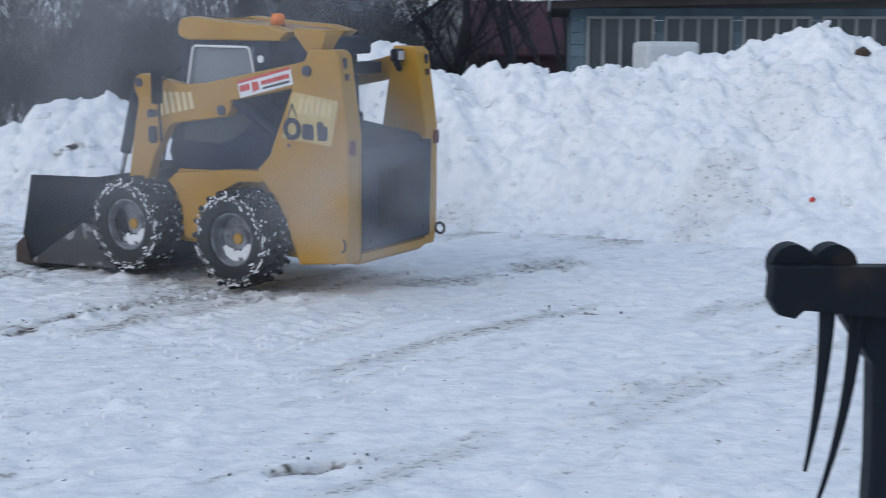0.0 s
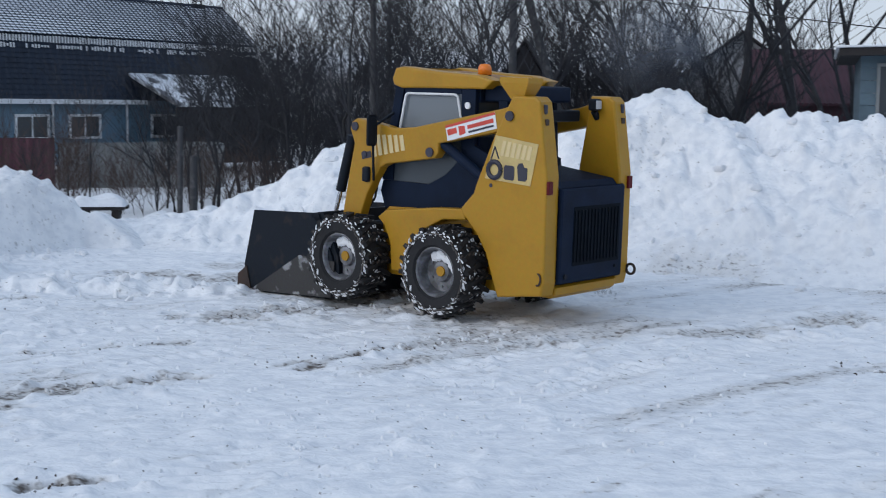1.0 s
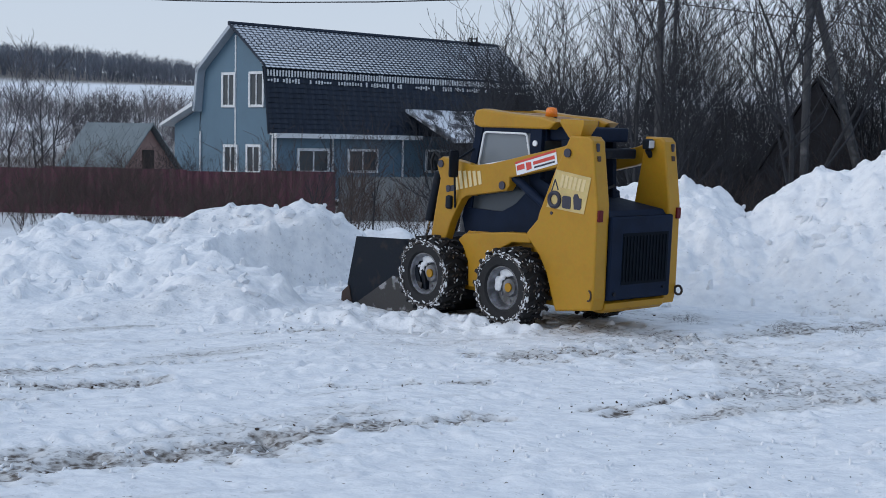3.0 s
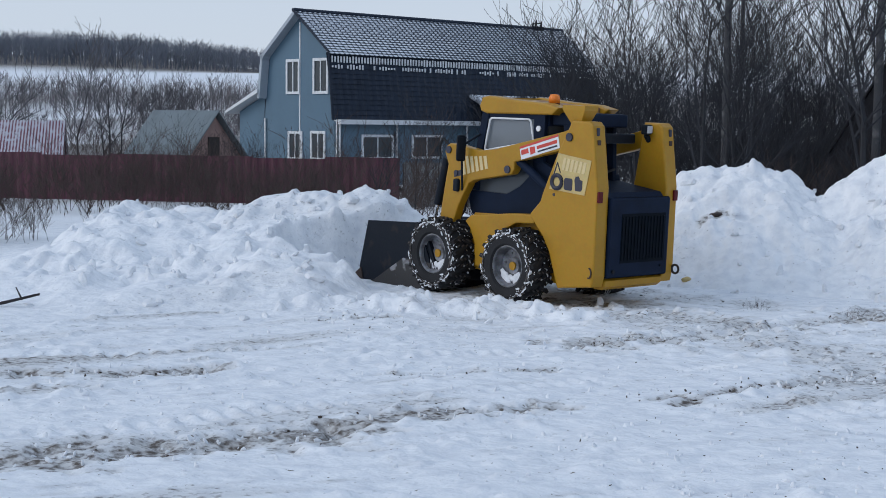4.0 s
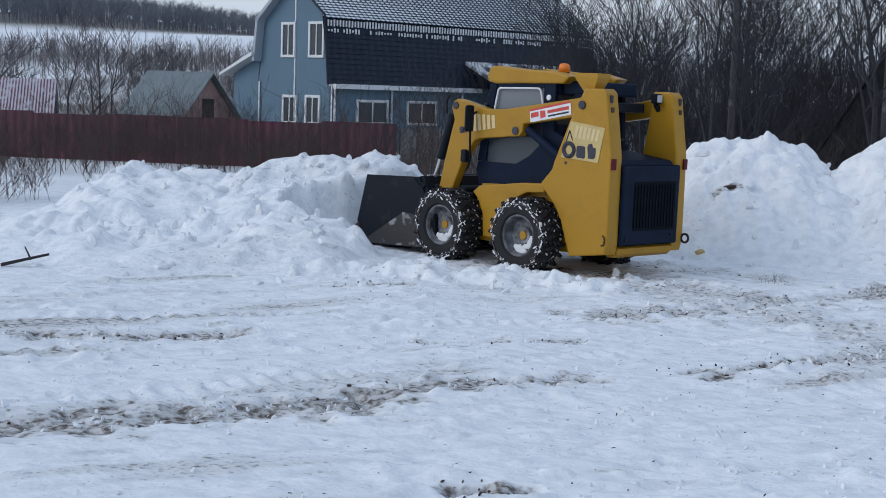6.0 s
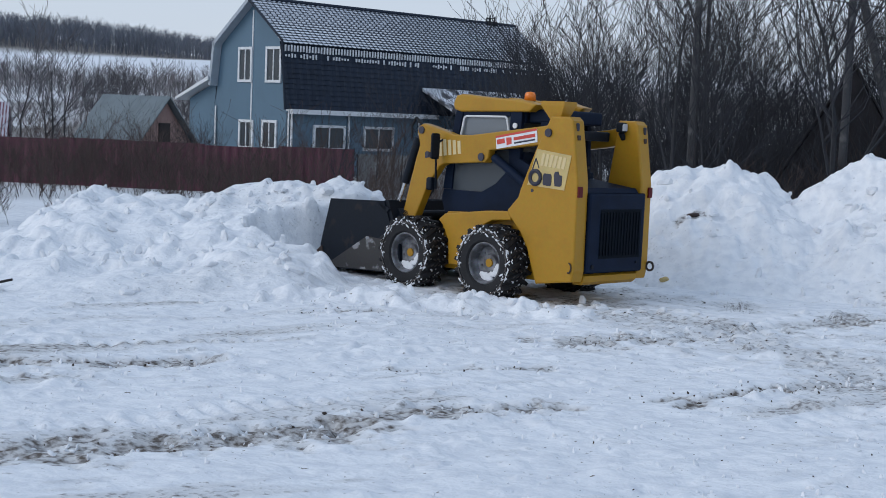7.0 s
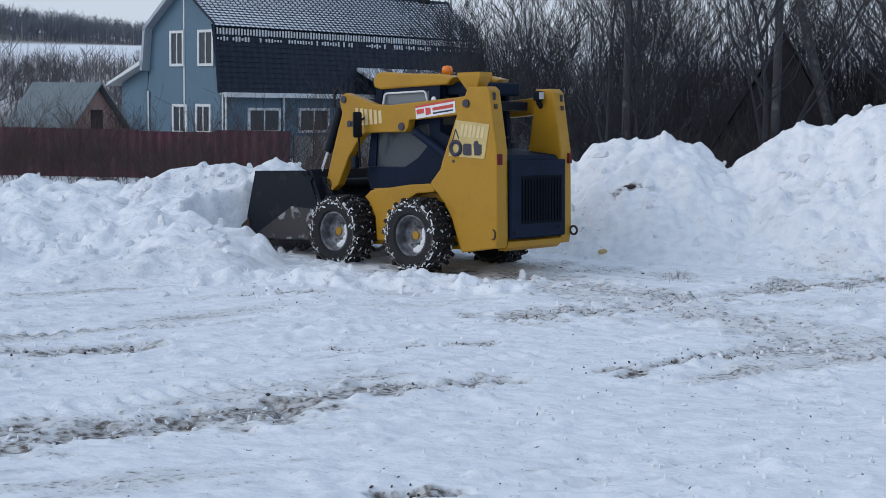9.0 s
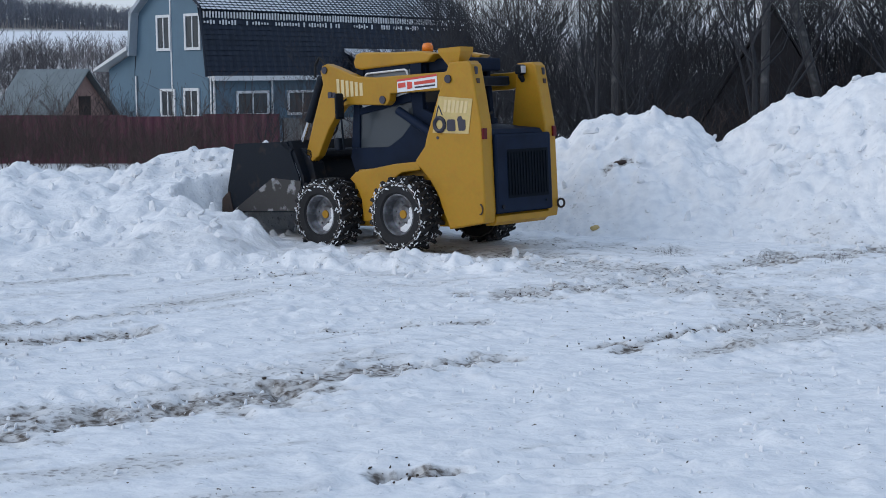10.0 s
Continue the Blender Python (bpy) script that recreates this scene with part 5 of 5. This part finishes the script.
# ---- sheds and neighbours ----
def gable_shed(name, label, x, y, z, yaw, L, W, eave, top, wall, roof, over=0.3, category="shed"):
    sh = thing(name, label, category, pose(x, y, z, 0, 0, yaw))
    bm = bmesh.new()
    prism(bm, [(-W / 2, 0), (-W / 2, eave), (0, top), (W / 2, eave), (W / 2, 0)], 0, L)
    part("wall", bm, wall, sh)
    for s in (1, -1):
        bm = bmesh.new()
        d = Vector((s * (W / 2 + over), 0, -(top - eave) * (1 + 2 * over / W)))
        nx = 40
        rows = []
        for e in (0, 1):
            rows.append([bm.verts.new((d.x * e, -over + (L + 2 * over) * i / nx, top + 0.05 + d.z * e + 0.02 * (i % 2))) for i in range(nx + 1)])
            rows.append([bm.verts.new((d.x * e, -over + (L + 2 * over) * i / nx, top + 0.11 + d.z * e + 0.02 * (i % 2))) for i in range(nx + 1)])
        for i in range(nx):
            bm.faces.new((rows[1][i], rows[1][i + 1], rows[3][i + 1], rows[3][i]))
            bm.faces.new((rows[0][i + 1], rows[0][i], rows[2][i], rows[2][i + 1]))
            bm.faces.new((rows[2][i + 1], rows[2][i], rows[3][i], rows[3][i + 1]))
        for i in (0, nx):
            bm.faces.new((rows[0][i], rows[1][i], rows[3][i], rows[2][i]))
        part("roof", bm, roof, sh)
    return sh


shed = gable_shed("shed", "weathered shed with grey tin roof and pinkish gable", -17.3, 52.0, -1.2, 66, 2.9, 4.0, 1.2, 3.3, PINKWOOD, TIN)
bm = bmesh.new()
box(bm, -0.3, 0.3, -0.05, 0.02, 1.3, 2.4)
part("hatch", bm, OLDWOOD, shed, "dark loft hatch")
gable_shed("barn", "low barn with snow-striped red corrugated roof", -43.5, 70, -1.5, -68, 10.6, 6.5, 1.2, 3.1, OLDWOOD, REDROOF)
gable_shed("old_hut", "dark pointed old hut among the trees", 4.12, 27.3, -0.3, -10, 3.0, 2.9, 0.9, 3.35, HUT, HUT, 0.05)
gable_shed("grey_shed", "pale weathered shed with a dark roof edge behind twigs", 12.9, 43, -0.8, -17, 3.0, 6.8, 2.4, 4.9, PALEWALL, OLDWOOD, 0.25)
gable_shed("red_shed", "maroon shed behind the bare trees", 14.0, 37, -0.6, 80, 2.3, 5.0, 2.6, 3.9, MAROONWALL, MAROONWALL)


def blue_cottage():
    ct = thing("cottage", "faded blue wooden cottage with glazed veranda and snowy eave", "house", pose(8.9, 22.0, -0.1, 0, 0, -19))
    for z in range(14):
        bm = bmesh.new()
        box(bm, 0, 7.0, 0.0 if z % 2 else 0.012, 0.14, 0.2 * z, 0.2 * z + 0.193)
        part("board", bm, BLUEWOOD, ct)
    bm = bmesh.new()
    box(bm, 0, 0.14, 0.14, 5, 0, 2.8)
    part("side_wall", bm, BLUEWOOD, ct)
    for k in range(4):
        window(ct, Matrix.Translation((0.25 + 1.28 * k, -0.01, 1.75)), 1.12, 0.92, GREYFENCE, mullions=3, frame_w=0.05, bars=GREYFENCE)
    bm = bmesh.new()
    prism(bm, [(-0.35, 2.78), (7.4, 2.95), (7.4, 3.05), (-0.35, 2.90)], -0.45, 5)
    roof = part("roof", bm, OLDWOOD, ct)
    bm = bmesh.new()
    prism(bm, [(-0.40, 2.90), (7.4, 3.06), (7.4, 3.10), (-0.40, 2.94)], -0.50, 5, 0.03)
    part("snow_cover", bm, ICE, roof, "snow lying on the roof")
    return ct


blue_cottage()
bm = bmesh.new()
box(bm, 8.86, 9.70, 18.7, 19.3, 0, 2.12, 0.07)
tub = new("storage_box", finish(bm, "storage_box", TUB))
tagged(tub, "pale grey box standing behind the snow bank", "box")


def snowy_plank(x0, x1, y, z):
    """A board left on blocks, with a pillow of snow on it."""
    pl = thing("plank_stack", "dark planks on blocks under a thick snow cover", "planks", pose(x0, y, z, 0, 0, 4))
    L = x1 - x0
    bm = bmesh.new()
    box(bm, 0.0, L, -0.02, 0.26, 0.0, 0.05, 0.006)
    part("plank", bm, OLDWOOD, pl)
    bm = bmesh.new()
    box(bm, 0.02, L + 0.03, 0.28, 0.55, 0.0, 0.045, 0.006)
    part("plank", bm, OLDWOOD, pl)
    for x in (0.12, L - 0.18):
        bm = bmesh.new()
        box(bm, x, x + 0.1, 0.02, 0.5, -0.35, 0.0, 0.006)
        part("block", bm, OLDWOOD, pl)
    bm = bmesh.new()
    n = 16
    rows = []
    for j in range(9):
        v = j / 8
        row = []
        for i in range(n + 1):
            u = i / n
            edge = max(0.0, (1 - abs(2 * u - 1) ** 5) * (1 - abs(2 * v - 1) ** 3)) ** 0.5
            row.append(bm.verts.new((u * (L + 0.02), -0.03 + 0.59 * v, 0.052 + edge * (0.15 + 0.03 * math.sin(u * 9 + v * 3)))))
        rows.append(row)
    for a, b in zip(rows, rows[1:]):
        for i in range(n):
            bm.faces.new((a[i], a[i + 1], b[i + 1], b[i]))
    part("snow_cover", bm, CLOD, pl, "pillow of fresh snow")
    return pl


snowy_plank(-3.24, -2.50, 19.9, 0.32)


def stake(x, y, h, r):
    st = thing("fence_post", "old grey wooden post standing in the brush", "post", pose(x, y, -0.25, 1.5, 1, 0))
    bm = bmesh.new()
    tube(bm, (0, 0, 0), (0, 0, h), r, r * 0.9, 8)
    part("shaft", bm, POLE, st)
    return tagged(st, group="old posts in the brush")


stake(-2.2, 24.0, 1.7, 0.05)
stake(-1.97, 24.0, 1.2, 0.07)


# ---- poles and cables ----
def pole(x, y, h, r, label):
    p = thing("utility_pole", label, "pole", pose(x, y, -0.5))
    bm = bmesh.new()
    tube(bm, (0, 0, 0), (0, 0, h), r, r * 0.8, 10)
    part("shaft", bm, POLE, p)
    return p


pole(1.14, 26, 7.5, 0.07, "grey concrete utility pole")
pole(1.56, 30, 6.1, 0.05, "thin weathered wooden pole")
a_pole = pole(3.5, 24, 7.5, 0.075, "wooden utility pole with a slanting brace")
bm = bmesh.new()
tube(bm, (0.05, 0, 4.9), (1.45, 0.1, 0.0), 0.07, 0.09, 10)
part("brace", bm, POLE, a_pole)


def cable(p, q, sag, label):
    pts = []
    for i in range(25):
        t = i / 24
        v = Vector(p).lerp(Vector(q), t)
        v.z -= 4 * sag * t * (1 - t)
        pts.append(v)
    bm = bmesh.new()
    for a, b in zip(pts, pts[1:]):
        tube(bm, a, b, 0.009, sides=5)
    return tagged(new("cable", finish(bm, "cable", CABLE)), label, "cable", "overhead cables")


SAGGING = "black overhead cable with a slight sag"
cable((-22, 20, 6.06), (13, 20, 6.06), 2.3, SAGGING)
cable((-18.3, 20, 5.21), (15.7, 20, 5.21), 1.33, SAGGING)
cable((-9, 20, 5.05), (12, 21.7, 2.85), 0.12, SAGGING)


# ---- fork attachment standing near the camera ----
def fork():
    fk = thing("pallet_fork", "black steel fork attachment with tapered tines", "fork attachment", pose(2.312, 2.36, 0, 0, 0, -14))
    bm = bmesh.new()
    prism(bm, [(-0.10, 1.452), (0.6, 1.452), (0.6, 1.30), (0.11, 1.345), (-0.03, 1.358), (-0.05, 1.340), (-0.085, 1.348), (-0.105, 1.38)], -0.03, 0.03, 0.006)
    part("beam", bm, BLACK, fk)
    for k, x in enumerate((-0.045, 0.045)):
        bm = bmesh.new()
        tube(bm, (x, 0.02, 1.445), (x, 0.08, 1.445), 0.048, sides=24)
        part("roller", bm, BLACK, fk)
    for x0, lean, length, y in ((0.025, -0.035, 0.36, 0.0), (0.105, -0.075, 0.46, 0.05)):
        bm = bmesh.new()
        for k in range(8):
            a, b = k / 8, (k + 1) / 8
            f = lambda t: (x0 + lean * t * t, y, 1.36 - length * t)
            tube(bm, f(a), f(b), 0.019 * (1 - 0.75 * a), 0.019 * (1 - 0.75 * b), 8)
        part("tine", bm, BLACK, fk)
    bm = bmesh.new()
    prism(bm, [(0.06, 1.36), (0.6, 1.36), (0.6, 0.0), (0.13, 0.0), (0.155, 1.0), (0.15, 1.22), (0.09, 1.31)], 0.06, 0.14, 0.01)
    part("column", bm, BLACK, fk)
    return fk


fork()


# ---- exhaust haze drifting off the loader ----
def haze_mat(name, colour, amount):
    m = bpy.data.materials.new(name)
    m.use_nodes = True
    n, l = m.node_tree.nodes, m.node_tree.links
    b = n["Principled BSDF"]
    b.inputs["Base Color"].default_value = (*colour, 1)
    b.inputs["Roughness"].default_value = 1.0
    b.inputs["Specular IOR Level"].default_value = 0.0
    att, mul = n.new("ShaderNodeAttribute"), n.new("ShaderNodeMath")
    att.attribute_name = "thickness"
    mul.operation, mul.inputs[1].default_value = "MULTIPLY", amount
    l.new(att.outputs["Fac"], mul.inputs[0])
    l.new(mul.outputs[0], b.inputs["Alpha"])
    return m


HAZE = haze_mat("pale_exhaust", (0.52, 0.54, 0.58), 0.33)
SOOT = haze_mat("dark_exhaust", (0.10, 0.11, 0.13), 0.75)


def wisp(seed, width, height, material, label):
    """A bulging veil of smoke, dense in the middle and ragged at the rim."""
    k = np.linspace(-1, 1, 41)
    U, V = np.meshgrid(k, k)
    r = np.hypot(U, V)
    bulge = 0.35 * (1 - r * r) + 0.10 * fractal(seed, U * 2, V * 2, 3)
    dense = np.clip(1 - r * r, 0, 1) ** 1.4 * np.clip(0.8 + 0.55 * fractal(seed + 7, U * 2.2, V * 2.2, 4), 0, 1.2)
    idx = np.arange(41 * 41).reshape(41, 41)
    f = np.stack([idx[:-1, :-1], idx[:-1, 1:], idx[1:, 1:], idx[1:, :-1]], -1).reshape(-1, 4)
    me = bpy.data.meshes.new("exhaust_haze")
    me.from_pydata(np.stack([U * width, -bulge, V * height], -1).reshape(-1, 3).tolist(), [], f.tolist())
    me.attributes.new("thickness", "FLOAT", "POINT").data.foreach_set("value", np.clip(dense, 0, 1).astype(np.float32).ravel())
    me.materials.append(material)
    me.shade_smooth()
    return tagged(new("exhaust_haze", me), label, "smoke", "drifting exhaust", "stuff")


veils = [
    (wisp(301, 1.05, 0.95, HAZE, "thin pale exhaust haze behind the loader"), ((0, 2.9, 9.6, 0.85), (0.5, 2.3, 10.2, 1.0), (1.0, 6.2, 10.2, 1.6), (1.5, 9.5, 10.0, 2.6))),
    (wisp(311, 2.0, 1.5, HAZE, "broad pale exhaust haze over the yard"), ((0, 1.3, 9.3, 1.7), (0.5, 1.0, 9.8, 1.75), (1.0, 6.6, 9.8, 2.6), (1.5, 10.5, 9.5, 3.4))),
    (wisp(321, 0.8, 0.55, SOOT, "dark sooty puff of diesel exhaust"), ((0, 3.15, 12.6, 2.35), (0.5, 3.3, 12.9, 2.35), (1.0, 3.9, 14.2, 2.45), (1.5, 4.6, 15.6, 2.7), (2.5, 7.6, 16.5, 3.6))),
]


# ---- lumps and litter on the snow ----
def lump_mesh(seed):
    rr = random.Random(seed)
    bm = bmesh.new()
    bmesh.ops.create_icosphere(bm, subdivisions=2, radius=1)
    for v in bm.verts:
        v.co *= 1 + 0.35 * noise.noise(v.co * 1.6 + Vector((seed * 3.1, 0, 0))) + 0.12 * rr.uniform(-1, 1)
        v.co.z *= 0.7
    return finish(bm, "snow_lump", CLOD)


def bank_top(x, y):
    X, Y = np.array([x]), np.array([y])
    z = float(ground_height(X, Y)[0])
    if -13 < x < -1.5:
        z = max(z, float(bank_west_height(X, Y)[0]))
    if -4.4 < x < 15:
        z = max(z, float(bank_east_height(X, Y)[0]))
    return z


def tops(pts):
    X, Y = np.array([p[0] for p in pts]), np.array([p[1] for p in pts])
    z = ground_height(X, Y)
    z = np.where((X > -13) & (X < -1.5), np.maximum(z, bank_west_height(X, Y)), z)
    return np.where((X > -4.4) & (X < 15), np.maximum(z, bank_east_height(X, Y)), z)


def scatter():
    rr = random.Random(77)
    meshes = [lump_mesh(s) for s in range(5)]
    spots = []
    for k in range(150):
        if k < 45:
            spots.append((rr.uniform(-7.5, -2.4), rr.uniform(12.6, 18.3)))
        elif k < 110:
            spots.append((rr.uniform(0.2, 11), rr.uniform(12.5, 18.6)))
        else:
            t = rr.uniform(0, 1)
            spots.append((-2.9 + 3.4 * t + rr.gauss(0, 0.25), 13.6 + rr.gauss(0, 0.3) + 0.5 * math.sin(t * 3)))
    heights = tops(spots)
    for k, (x, y) in enumerate(spots):
        z = float(heights[k])
        ob = new("snow_lump", meshes[k % 5])
        s = rr.uniform(0.03, 0.09) if z > 0.15 else rr.uniform(0.025, 0.065)
        ob.matrix_basis = pose(x, y, z, rr.uniform(-20, 20), rr.uniform(-20, 20), rr.uniform(0, 360)) @ Matrix.Diagonal((s * rr.uniform(0.8, 1.6), s, s, 1))
        tagged(ob, "broken lump of packed white snow", "snow lump", "snow lumps")


scatter()


def crumbs(name, label, seed, count, material, sizes, lines, spread):
    rr = random.Random(seed)
    bm = bmesh.new()
    pts = []
    for k in range(count):
        a, b = rr.choice(lines)
        t = rr.random()
        pts.append((a[0] + (b[0] - a[0]) * t + rr.gauss(0, spread), a[1] + (b[1] - a[1]) * t + rr.gauss(0, spread)))
    for (x, y), z in zip(pts, tops(pts)):
        r = rr.uniform(*sizes)
        m = pose(x, y, float(z) + r * 0.3, rr.uniform(0, 90), rr.uniform(0, 90), rr.uniform(0, 360)) @ Matrix.Diagonal((r * rr.uniform(0.8, 2.2), r, r * 0.55, 1))
        bmesh.ops.create_icosphere(bm, subdivisions=1, radius=1, matrix=m)
    return tagged(new(name, finish(bm, name, material)), label, "debris", kind="stuff")


LINES = [(a, b) for a, b, w, d, h in RUTS]
crumbs("dirt_crumbs", "small dark crumbs of earth on the snow", 5, 300, ICEBLUE, (0.004, 0.011), LINES, 0.12)
crumbs("ice_crumbs", "broken crumbs of grey ice along the ruts", 6, 240, CLOD, (0.006, 0.020), LINES[:2] + LINES[2:10], 0.16)
crumbs("bank_crumbs", "small lumps on the snow bank", 7, 240, CLOD, (0.02, 0.055), [((-6.8, 16.5), (-3.0, 17.3)), ((-6, 14.5), (-3.4, 15.3)), ((0.2, 17.6), (4.5, 17.0)), ((2, 16), (8, 14.2)), ((4.5, 17.2), (10, 14.6)), ((-3.2, 13.8), (-0.6, 13.6))], 0.45)


LOT = [((-4.5, 7.0), (1.0, 9.2)), ((-4.0, 9.0), (2.2, 11.4)), ((-3.5, 11.2), (2.6, 13.2)), ((0.2, 7.4), (4.4, 10.6)), ((-1.2, 6.2), (3.0, 7.8))]
for seed in (11, 12, 13):
    crumbs("snow_crumbs", "small scattered crumbs of trodden snow", seed, 200, CLOD, (0.006, 0.019), LOT, 0.55)
crumbs("dirt_crumbs", "small dark crumbs of earth on the snow", 15, 70, ICEBLUE, (0.003, 0.008), LOT, 0.6)


def litter(name, label, category, x, y, size, material):
    bm = bmesh.new()
    bmesh.ops.create_icosphere(bm, subdivisions=2, radius=1)
    for v in bm.verts:
        v.co = Vector((v.co.x * size[0], v.co.y * size[1], v.co.z * size[2])) * (1 + 0.4 * noise.noise(v.co * 2.1))
    ob = tagged(new(name, finish(bm, name, material)), label, category)
    ob.matrix_basis = pose(x, y, bank_top(x, y) + size[2] * 0.35, 0, 0, 25)


litter("yellow_scrap", "yellowish crumpled scrap on the snow", "litter", 0.45, 16.6, (0.06, 0.04, 0.035), DECAL)
litter("clay_lump", "brown frozen clod on the snow bank", "clod", 9.85, 14.6, (0.10, 0.09, 0.08), RUST)
litter("clay_lump", "dark frozen clod in the snow bank", "clod", 0.80, 17.6, (0.09, 0.045, 0.03), RUST)
litter("red_scrap", "small red scrap in the snow", "litter", 8.3, 12.9, (0.035, 0.03, 0.03), REDINK)
bm = bmesh.new()
tube(bm, (-6.25, 12.9, 0.02), (-5.85, 13.1, 0.12), 0.018, 0.012, 7)
tube(bm, (-6.0, 13.02, 0.07), (-6.1, 13.1, 0.18), 0.012, 0.006, 6)
tagged(new("stick", finish(bm, "stick", OLDWOOD)), "dark broken stick lying in the snow", "stick")


# ---- motion ----
DRIVE = [
    (0, 2.584, 11.493, 0.064, 132.353, 2.282, -1.886),
    (0.5, 2.321, 11.967, 0.055, 130.203, 2.359, -2.18),
    (1, 1.966, 12.388, 0.037, 135.158, 2.188, -0.506),
    (1.5, 1.455, 12.867, 0.066, 138.15, 0.952, -0.478),
    (2, 0.882, 13.43, 0.063, 138.548, 0.772, -0.503),
    (2.5, 0.371, 13.908, 0.034, 139.75, 3.471, 0.107),
    (3, -0.215, 14.48, 0.009, 139.395, 2.271, -0.329),
    (3.75, -0.8, 15.08, -0.012, 141.0, 2.3, 0.2),
    (4.5, -1.044, 15.399, -0.036, 142.193, 2.065, 0.575),
    (5, -1.012, 15.376, -0.047, 142.735, 1.567, 0.555),
    (5.75, -1.004, 15.376, -0.044, 142.95, 0.75, 0.63),
    (6.5, -0.997, 15.377, -0.041, 143.117, -0.063, 0.712),
    (7, -1.005, 15.364, -0.05, 143.048, -0.009, 0.845),
    (7.5, -1.064, 15.485, -0.046, 143.379, -0.629, 0.75),
    (8, -1.058, 15.444, -0.051, 143.393, -0.685, 0.668),
    (8.5, -1.099, 15.531, -0.021, 143.204, -1.787, 0.71),
    (9, -1.143, 15.572, -0.022, 142.638, -1.931, 0.595),
    (9.5, -1.134, 15.565, -0.027, 142.994, -1.943, 0.445),
    (10, -1.183, 15.497, 0.001, 143.081, -3.345, 0.439),
]
BOOM = [(0, -12.3), (1, -12.3), (2.5, -13.1), (4.5, -14.0), (5.2, -12.5), (6.5, -7.6), (7.5, -7.6), (8.2, -6.5), (9, -4.0), (9.5, -2.4), (10, 0.0)]


def motions():
    at = lambda x, y, z, h, p, r: Matrix.Translation((x, y, z)) @ Matrix.Rotation(radians(h), 4, "Z") @ Matrix.Rotation(radians(-p), 4, "Y") @ Matrix.Rotation(radians(r), 4, "X")
    walk(loader, [(t, at(*row)) for t, *row in DRIVE])
    for ob in arms:
        walk(ob, [(t, pose(PIVOT[0], 0, PIVOT[1], 0, -a, 0)) for t, a in BOOM])
    # the bucket hangs on the arms' lower ends and stays nearly level
    hang = Vector((1.50 - PIVOT[0], 0, 1.0 - PIVOT[1]))
    rows = []
    for t, a in BOOM:
        tip, turn = pose(0, 0, 0, 0, -a, 0) @ hang, pose(0, 0, 0, 0, -0.3 * a, 0)
        rows.append((t, Matrix.Translation(Vector((PIVOT[0], 0, PIVOT[1])) + tip - turn @ hang) @ turn))
    walk(bucket, rows)
    for veil, rows in veils:
        rows = [(t, pose(x, y, z, 0, 0, -14)) for t, x, y, z in rows]
        walk(veil, rows + [(10, rows[-1][1])])
    # wheels roll with the way driven, and turn apart as the loader swings round
    ts, col = [r[0] for r in DRIVE], list(zip(*DRIVE))
    times = [0.25 * k for k in range(41)]
    for wheel, x, s in wheels:
        angle, rows, last = 0.0, [], None
        for t in times:
            px, py, h = (float(np.interp(t, ts, col[k])) for k in (1, 2, 4))
            if last:
                c, n = math.cos(radians(h)), math.sin(radians(h))
                ahead = (px - last[0]) * c + (py - last[1]) * n - s * 0.7 * radians(h - last[2])
                angle += min(ahead / R_WHEEL, 1.3)
            last = (px, py, h)
            face = pose(0, 0, 0, 0, 0, 0 if s > 0 else 180)
            rows.append((t, Matrix.Translation((x, s * 0.675, 0.385)) @ Matrix.Rotation(angle, 4, "Y") @ face))
        walk(wheel, rows)


motions()
